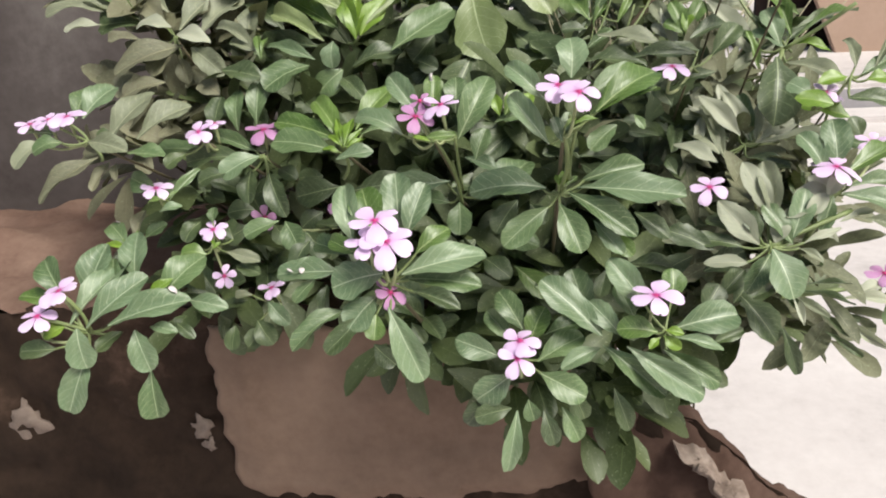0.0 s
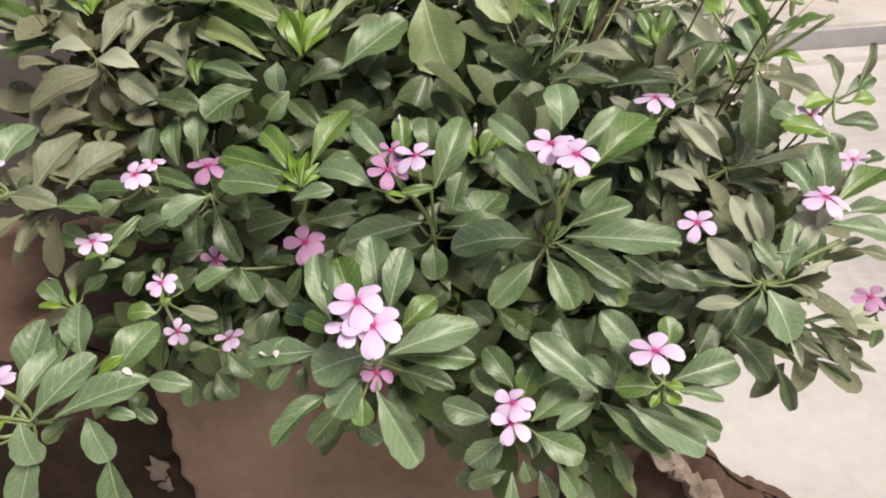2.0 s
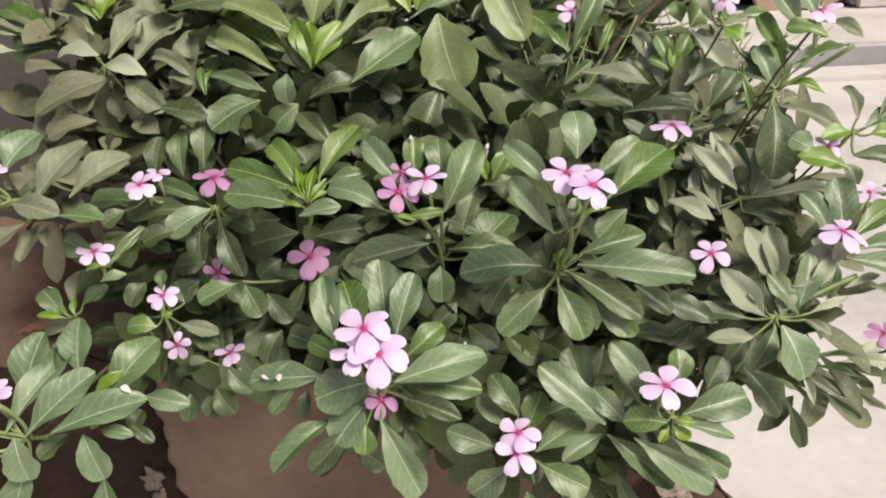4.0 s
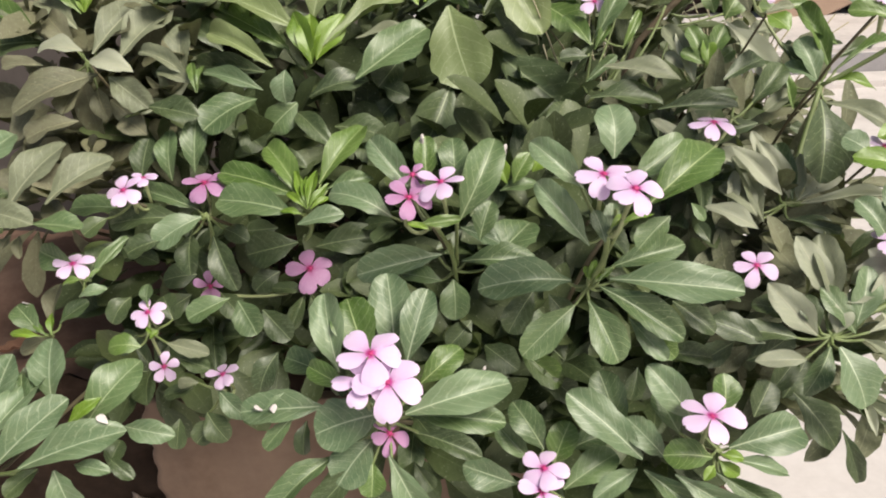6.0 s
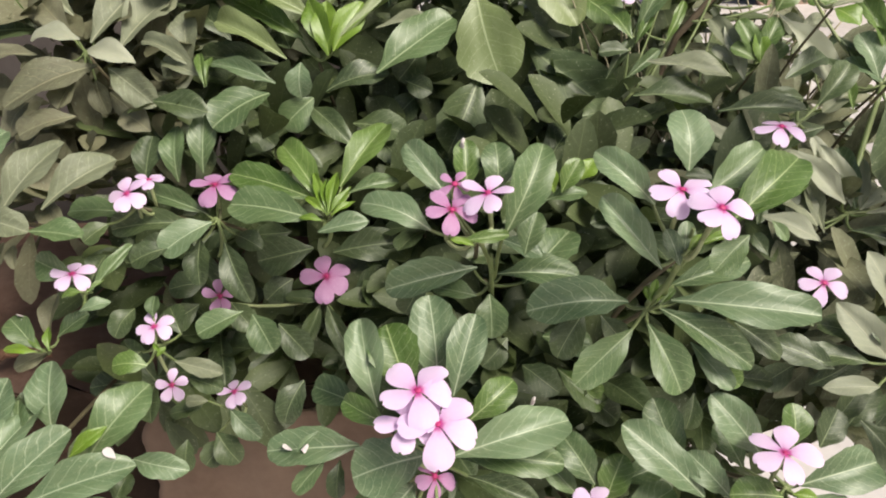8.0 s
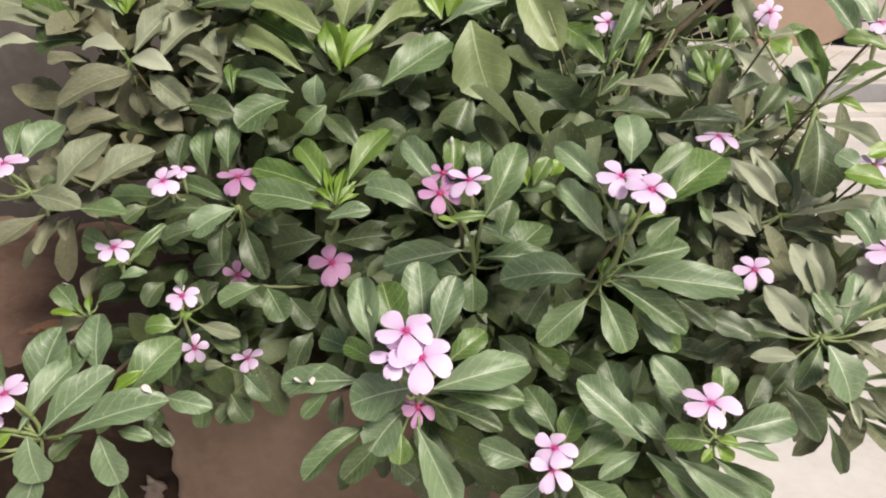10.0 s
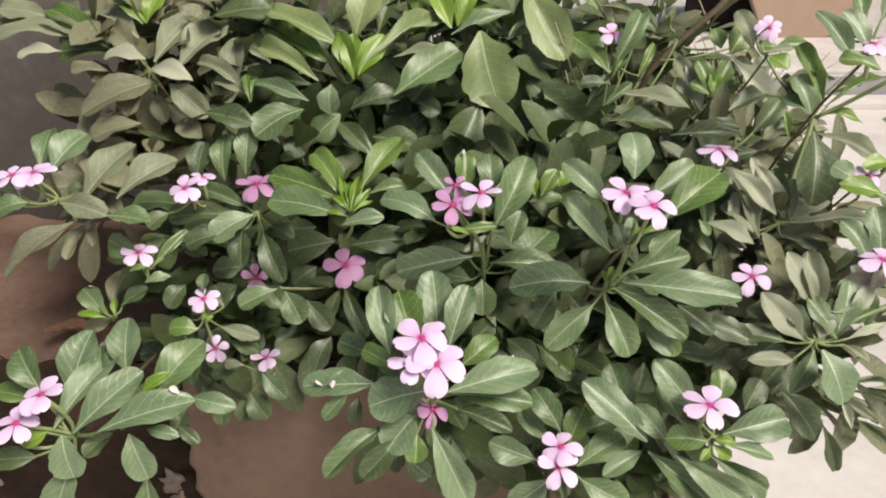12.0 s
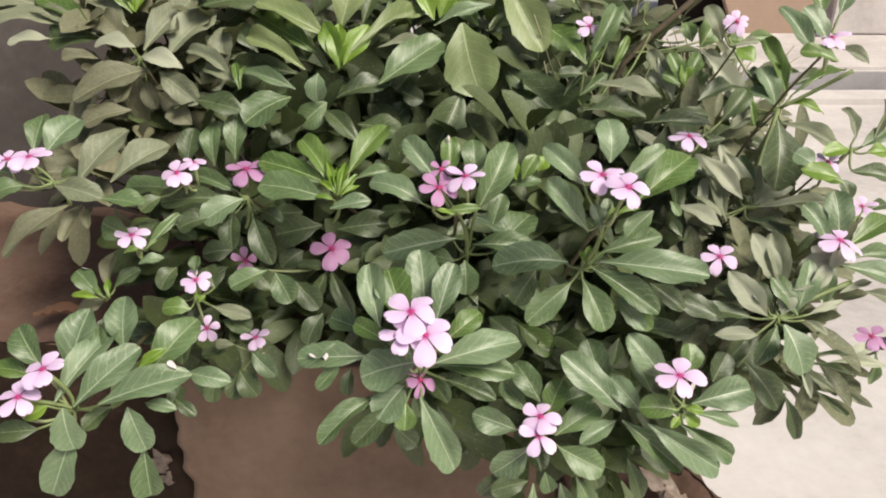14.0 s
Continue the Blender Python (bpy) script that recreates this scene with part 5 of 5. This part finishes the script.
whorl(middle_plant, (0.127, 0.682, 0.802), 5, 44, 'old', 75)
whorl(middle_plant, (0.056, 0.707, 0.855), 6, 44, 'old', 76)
whorl(right_plant, (0.330, 0.715, 0.975), 5, 42, 'old', 104)
whorl(right_plant, (0.300, 0.740, 0.975), 5, 36, 'dusty', 105)
whorl(right_plant, (0.303, 0.684, 0.934), 6, 46, 'old', 106)
whorl(right_plant, (0.266, 0.624, 0.899), 7, 46, 'bleached', 107)
whorl(right_plant, (0.232, 0.591, 0.860), 6, 46, 'dusty', 109)
whorl(right_plant, (0.284, 0.579, 0.855), 7, 46, 'old', 110)
whorl(right_plant, (0.307, 0.544, 0.867), 6, 46, 'old', 112)
whorl(right_plant, (0.290, 0.542, 0.817), 7, 46, 'dusty', 113)
whorl(right_plant, (0.265, 0.531, 0.801), 6, 46, 'bleached', 115)
whorl(right_plant, (0.208, 0.570, 0.928), 7, 46, 'old', 116)
whorl(right_plant, (0.279, 0.483, 0.831), 6, 46, 'old', 118)
whorl(right_plant, (0.226, 0.611, 0.929), 7, 46, 'bleached', 119)
whorl(right_plant, (0.221, 0.507, 0.846), 6, 46, 'dusty', 121)
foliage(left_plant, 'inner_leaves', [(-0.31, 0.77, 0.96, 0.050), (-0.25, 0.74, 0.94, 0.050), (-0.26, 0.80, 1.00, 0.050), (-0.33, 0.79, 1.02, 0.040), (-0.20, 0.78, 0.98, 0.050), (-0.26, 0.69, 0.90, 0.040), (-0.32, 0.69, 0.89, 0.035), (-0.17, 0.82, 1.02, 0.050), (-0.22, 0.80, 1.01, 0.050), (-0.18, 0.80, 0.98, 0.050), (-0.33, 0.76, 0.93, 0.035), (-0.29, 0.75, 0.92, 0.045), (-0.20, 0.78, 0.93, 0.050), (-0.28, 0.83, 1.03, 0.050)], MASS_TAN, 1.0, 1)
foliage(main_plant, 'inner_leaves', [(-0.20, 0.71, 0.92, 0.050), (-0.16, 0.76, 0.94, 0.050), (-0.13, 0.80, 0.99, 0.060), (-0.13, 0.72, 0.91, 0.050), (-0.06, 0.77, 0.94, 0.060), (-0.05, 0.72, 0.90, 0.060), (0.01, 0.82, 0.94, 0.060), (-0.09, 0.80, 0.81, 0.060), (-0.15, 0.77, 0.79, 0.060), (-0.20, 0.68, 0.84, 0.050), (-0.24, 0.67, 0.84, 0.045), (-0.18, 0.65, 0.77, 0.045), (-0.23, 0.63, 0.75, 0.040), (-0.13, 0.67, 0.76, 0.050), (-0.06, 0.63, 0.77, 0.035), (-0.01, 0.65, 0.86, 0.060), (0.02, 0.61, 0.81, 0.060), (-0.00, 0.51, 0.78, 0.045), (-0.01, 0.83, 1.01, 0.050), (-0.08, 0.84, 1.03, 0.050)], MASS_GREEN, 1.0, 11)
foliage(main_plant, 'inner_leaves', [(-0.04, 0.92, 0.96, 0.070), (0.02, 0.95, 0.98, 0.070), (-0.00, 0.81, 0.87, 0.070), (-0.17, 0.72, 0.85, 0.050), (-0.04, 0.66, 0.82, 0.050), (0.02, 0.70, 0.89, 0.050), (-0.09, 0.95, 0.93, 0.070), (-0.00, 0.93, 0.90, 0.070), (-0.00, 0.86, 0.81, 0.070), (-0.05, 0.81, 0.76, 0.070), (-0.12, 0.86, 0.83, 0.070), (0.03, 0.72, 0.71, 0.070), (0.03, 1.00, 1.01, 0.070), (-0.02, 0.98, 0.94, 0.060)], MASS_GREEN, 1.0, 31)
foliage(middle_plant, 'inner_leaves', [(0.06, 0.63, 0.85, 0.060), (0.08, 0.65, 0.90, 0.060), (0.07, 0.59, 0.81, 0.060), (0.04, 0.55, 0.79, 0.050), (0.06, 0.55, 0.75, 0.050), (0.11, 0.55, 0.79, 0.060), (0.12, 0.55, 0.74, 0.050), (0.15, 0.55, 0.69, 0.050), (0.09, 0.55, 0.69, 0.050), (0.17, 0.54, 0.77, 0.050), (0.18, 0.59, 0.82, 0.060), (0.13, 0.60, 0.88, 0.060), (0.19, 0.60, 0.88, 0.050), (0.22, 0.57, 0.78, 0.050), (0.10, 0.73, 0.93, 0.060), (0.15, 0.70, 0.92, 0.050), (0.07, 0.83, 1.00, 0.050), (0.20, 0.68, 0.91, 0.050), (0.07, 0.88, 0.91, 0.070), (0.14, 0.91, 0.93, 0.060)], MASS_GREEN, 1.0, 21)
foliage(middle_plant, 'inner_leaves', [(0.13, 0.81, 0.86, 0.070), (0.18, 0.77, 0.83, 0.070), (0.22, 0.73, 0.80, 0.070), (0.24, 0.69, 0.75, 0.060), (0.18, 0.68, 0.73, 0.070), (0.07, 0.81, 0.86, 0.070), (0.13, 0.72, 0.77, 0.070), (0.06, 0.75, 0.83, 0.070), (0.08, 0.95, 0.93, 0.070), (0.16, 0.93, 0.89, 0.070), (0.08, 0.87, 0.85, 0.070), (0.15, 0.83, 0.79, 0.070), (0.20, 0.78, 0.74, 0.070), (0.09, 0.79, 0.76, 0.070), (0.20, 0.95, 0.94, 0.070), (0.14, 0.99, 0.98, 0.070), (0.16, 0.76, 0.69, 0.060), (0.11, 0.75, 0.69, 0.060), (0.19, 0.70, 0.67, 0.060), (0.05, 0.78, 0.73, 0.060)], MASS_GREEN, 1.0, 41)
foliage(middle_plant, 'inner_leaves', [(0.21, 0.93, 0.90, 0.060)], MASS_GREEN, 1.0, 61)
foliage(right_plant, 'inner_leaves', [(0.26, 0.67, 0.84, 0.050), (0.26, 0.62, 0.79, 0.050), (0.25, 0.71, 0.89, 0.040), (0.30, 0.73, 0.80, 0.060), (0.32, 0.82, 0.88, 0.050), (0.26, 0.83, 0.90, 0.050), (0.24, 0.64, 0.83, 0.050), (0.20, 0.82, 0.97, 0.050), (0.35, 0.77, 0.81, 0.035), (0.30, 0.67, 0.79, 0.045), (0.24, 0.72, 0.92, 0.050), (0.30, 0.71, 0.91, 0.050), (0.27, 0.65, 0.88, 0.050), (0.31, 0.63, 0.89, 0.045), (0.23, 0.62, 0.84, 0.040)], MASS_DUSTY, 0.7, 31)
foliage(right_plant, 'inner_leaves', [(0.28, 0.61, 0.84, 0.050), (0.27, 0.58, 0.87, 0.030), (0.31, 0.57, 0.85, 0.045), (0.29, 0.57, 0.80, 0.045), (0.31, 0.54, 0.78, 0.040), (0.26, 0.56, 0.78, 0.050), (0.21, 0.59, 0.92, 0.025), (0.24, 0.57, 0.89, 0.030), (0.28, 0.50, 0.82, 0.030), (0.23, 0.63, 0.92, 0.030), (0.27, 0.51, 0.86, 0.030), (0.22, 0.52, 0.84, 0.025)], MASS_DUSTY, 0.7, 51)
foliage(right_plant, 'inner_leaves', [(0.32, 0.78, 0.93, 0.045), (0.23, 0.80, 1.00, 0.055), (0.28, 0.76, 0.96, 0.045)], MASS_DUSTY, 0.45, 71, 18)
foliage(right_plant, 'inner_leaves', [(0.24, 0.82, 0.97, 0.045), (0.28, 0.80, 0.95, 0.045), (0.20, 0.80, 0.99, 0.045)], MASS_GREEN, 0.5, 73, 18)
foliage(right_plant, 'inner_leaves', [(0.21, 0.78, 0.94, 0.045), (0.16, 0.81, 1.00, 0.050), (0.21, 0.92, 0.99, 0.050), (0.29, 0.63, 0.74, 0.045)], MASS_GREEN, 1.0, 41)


# ---- small things ----
bm = bmesh.new()
pipe(bm, [Vector(p) for p in ((0.284, 0.759, 1.075), (0.253, 0.745, 1.044), (0.215, 0.727, 1.017), (0.190, 0.721, 0.992), (0.177, 0.717, 0.961), (0.166, 0.717, 0.912))], 0.0032, 0.0024, 8)
put(part("branch", bm, BARK, right_plant, "bare brown woody branch"), Matrix.Identity(4))

rnd = random.Random(9)
bm = bmesh.new()
for _ in range(110):
    a = Vector((rnd.uniform(0.14, 0.33), rnd.uniform(0.72, 0.90), rnd.uniform(0.80, 0.95)))
    pipe(bm, arc(a, a + Vector((rnd.uniform(-0.05, 0.06), rnd.uniform(-0.05, 0.05), rnd.uniform(0.05, 0.13))), Vector((rnd.uniform(-0.01, 0.01), 0, 0)), 4), 0.0011, 0.0006, 4)
twigs = part("dry_brush", bm, STRAW, right_plant)
put(twigs, Matrix.Identity(4))
tagged(twigs, kind="stuff")

bm = leaf_shape(4, 6, 12)
for v in bm.verts:
    v.co.z += 0.9 * v.co.x * v.co.x + wob(v.co.x * 3, v.co.y * 3, 0, 2.5, 0.16)
    v.co.x += 0.12 * math.sin(5 * v.co.y)
fallen = new("dry_leaf", finish(bm, "dry_leaf", DEAD))
fallen.matrix_basis = Matrix.Translation((-0.345, 0.684, 0.745)) @ pose(0, 0, 0, 3, -10, 98) @ Matrix.Diagonal((0.017, 0.056, 0.022, 1))
tagged(fallen, "curled brown dry leaf lying on the earth", "leaf")


def bud(owner, place, size):
    """A closed bud: a slim pointed spindle."""
    bm = bmesh.new()
    pipe(bm, [Vector((0, 0, -0.9)), Vector((0, 0, -0.4)), Vector((0, 0, 0.1)), Vector((0, 0, 0.6)), Vector((0.05, 0, 1.0))], 0.22, 0.12, 7)
    for v in bm.verts:
        k = 1 + 1.3 * max(0.0, 1 - abs(v.co.z - 0.35) / 0.55)
        v.co.x, v.co.y = v.co.x * k, v.co.y * k
    put(part("bud", bm, BUD_WHITE, owner, "closed white bud"), Matrix.Translation(place) @ pose(0, 0, 0, 18, 8, 0) @ Matrix.Diagonal((size, size, size, 1)))


def fallen_petal(place, turn, size=0.006):
    """A petal that dropped on the leaves."""
    ob = new("fallen_petal", finish(petal_shape(31), "fallen_petal", BUD_WHITE))
    ob.matrix_basis = Matrix.Translation(place) @ pose(0, 0, 0, 30, 10, turn) @ Matrix.Diagonal((size, size, size, 1))
    tagged(ob, "small fallen white petal lying on a leaf", "petal", group="fallen petals")


bud(middle_plant, (0.068, 0.570, 0.953), 0.007)
bud(left_plant, (-0.281, 0.557, 0.854), 0.004)
bud(middle_plant, (0.045, 0.424, 0.876), 0.004)
bud(main_plant, (0.015, 0.507, 0.984), 0.005)
fallen_petal((-0.1690, 0.4185, 0.8545), 70, 0.008)
fallen_petal((-0.0695, 0.3850, 0.8842), 85, 0.005)
fallen_petal((-0.0632, 0.3822, 0.8845), 20, 0.005)
fallen_petal((-0.279, 0.559, 0.858), 120)


def chunk(place, size, seed):
    """A broken lump of mortar."""
    bm = bmesh.new()
    bmesh.ops.create_icosphere(bm, subdivisions=3, radius=1.0)
    for v in bm.verts:
        v.co *= 1 + 0.6 * noise.fractal(v.co * 1.9 + Vector((seed * 9.1, 0, 0)), 0.7, 2.0, 4)
    ob = new("mortar_lump", finish(bm, "mortar_lump", MORTAR))
    ob.matrix_basis = Matrix.Translation(place) @ pose(0, 0, 0, 20 * seed % 40, 30, 0) @ Matrix.Diagonal((*size, 1))
    tagged(ob, "broken lump of pale crumbling mortar on the wall end", "mortar", group="broken mortar")


rnd = random.Random(21)
for k in range(9):
    x = 0.262 + 0.026 * k
    chunk((x, FRONT - 0.040, wall_top(x) - 0.034 - rnd.uniform(0.0, 0.02)), (rnd.uniform(0.004, 0.009), 0.004, rnd.uniform(0.004, 0.008)), k + 1)
chunk((-0.300, FRONT + 0.002, 0.560), (0.013, 0.007, 0.020), 21)
chunk((-0.291, FRONT + 0.002, 0.538), (0.011, 0.006, 0.012), 23)
chunk((-0.52, FRONT + 0.010, 0.56), (0.026, 0.014, 0.034), 27)
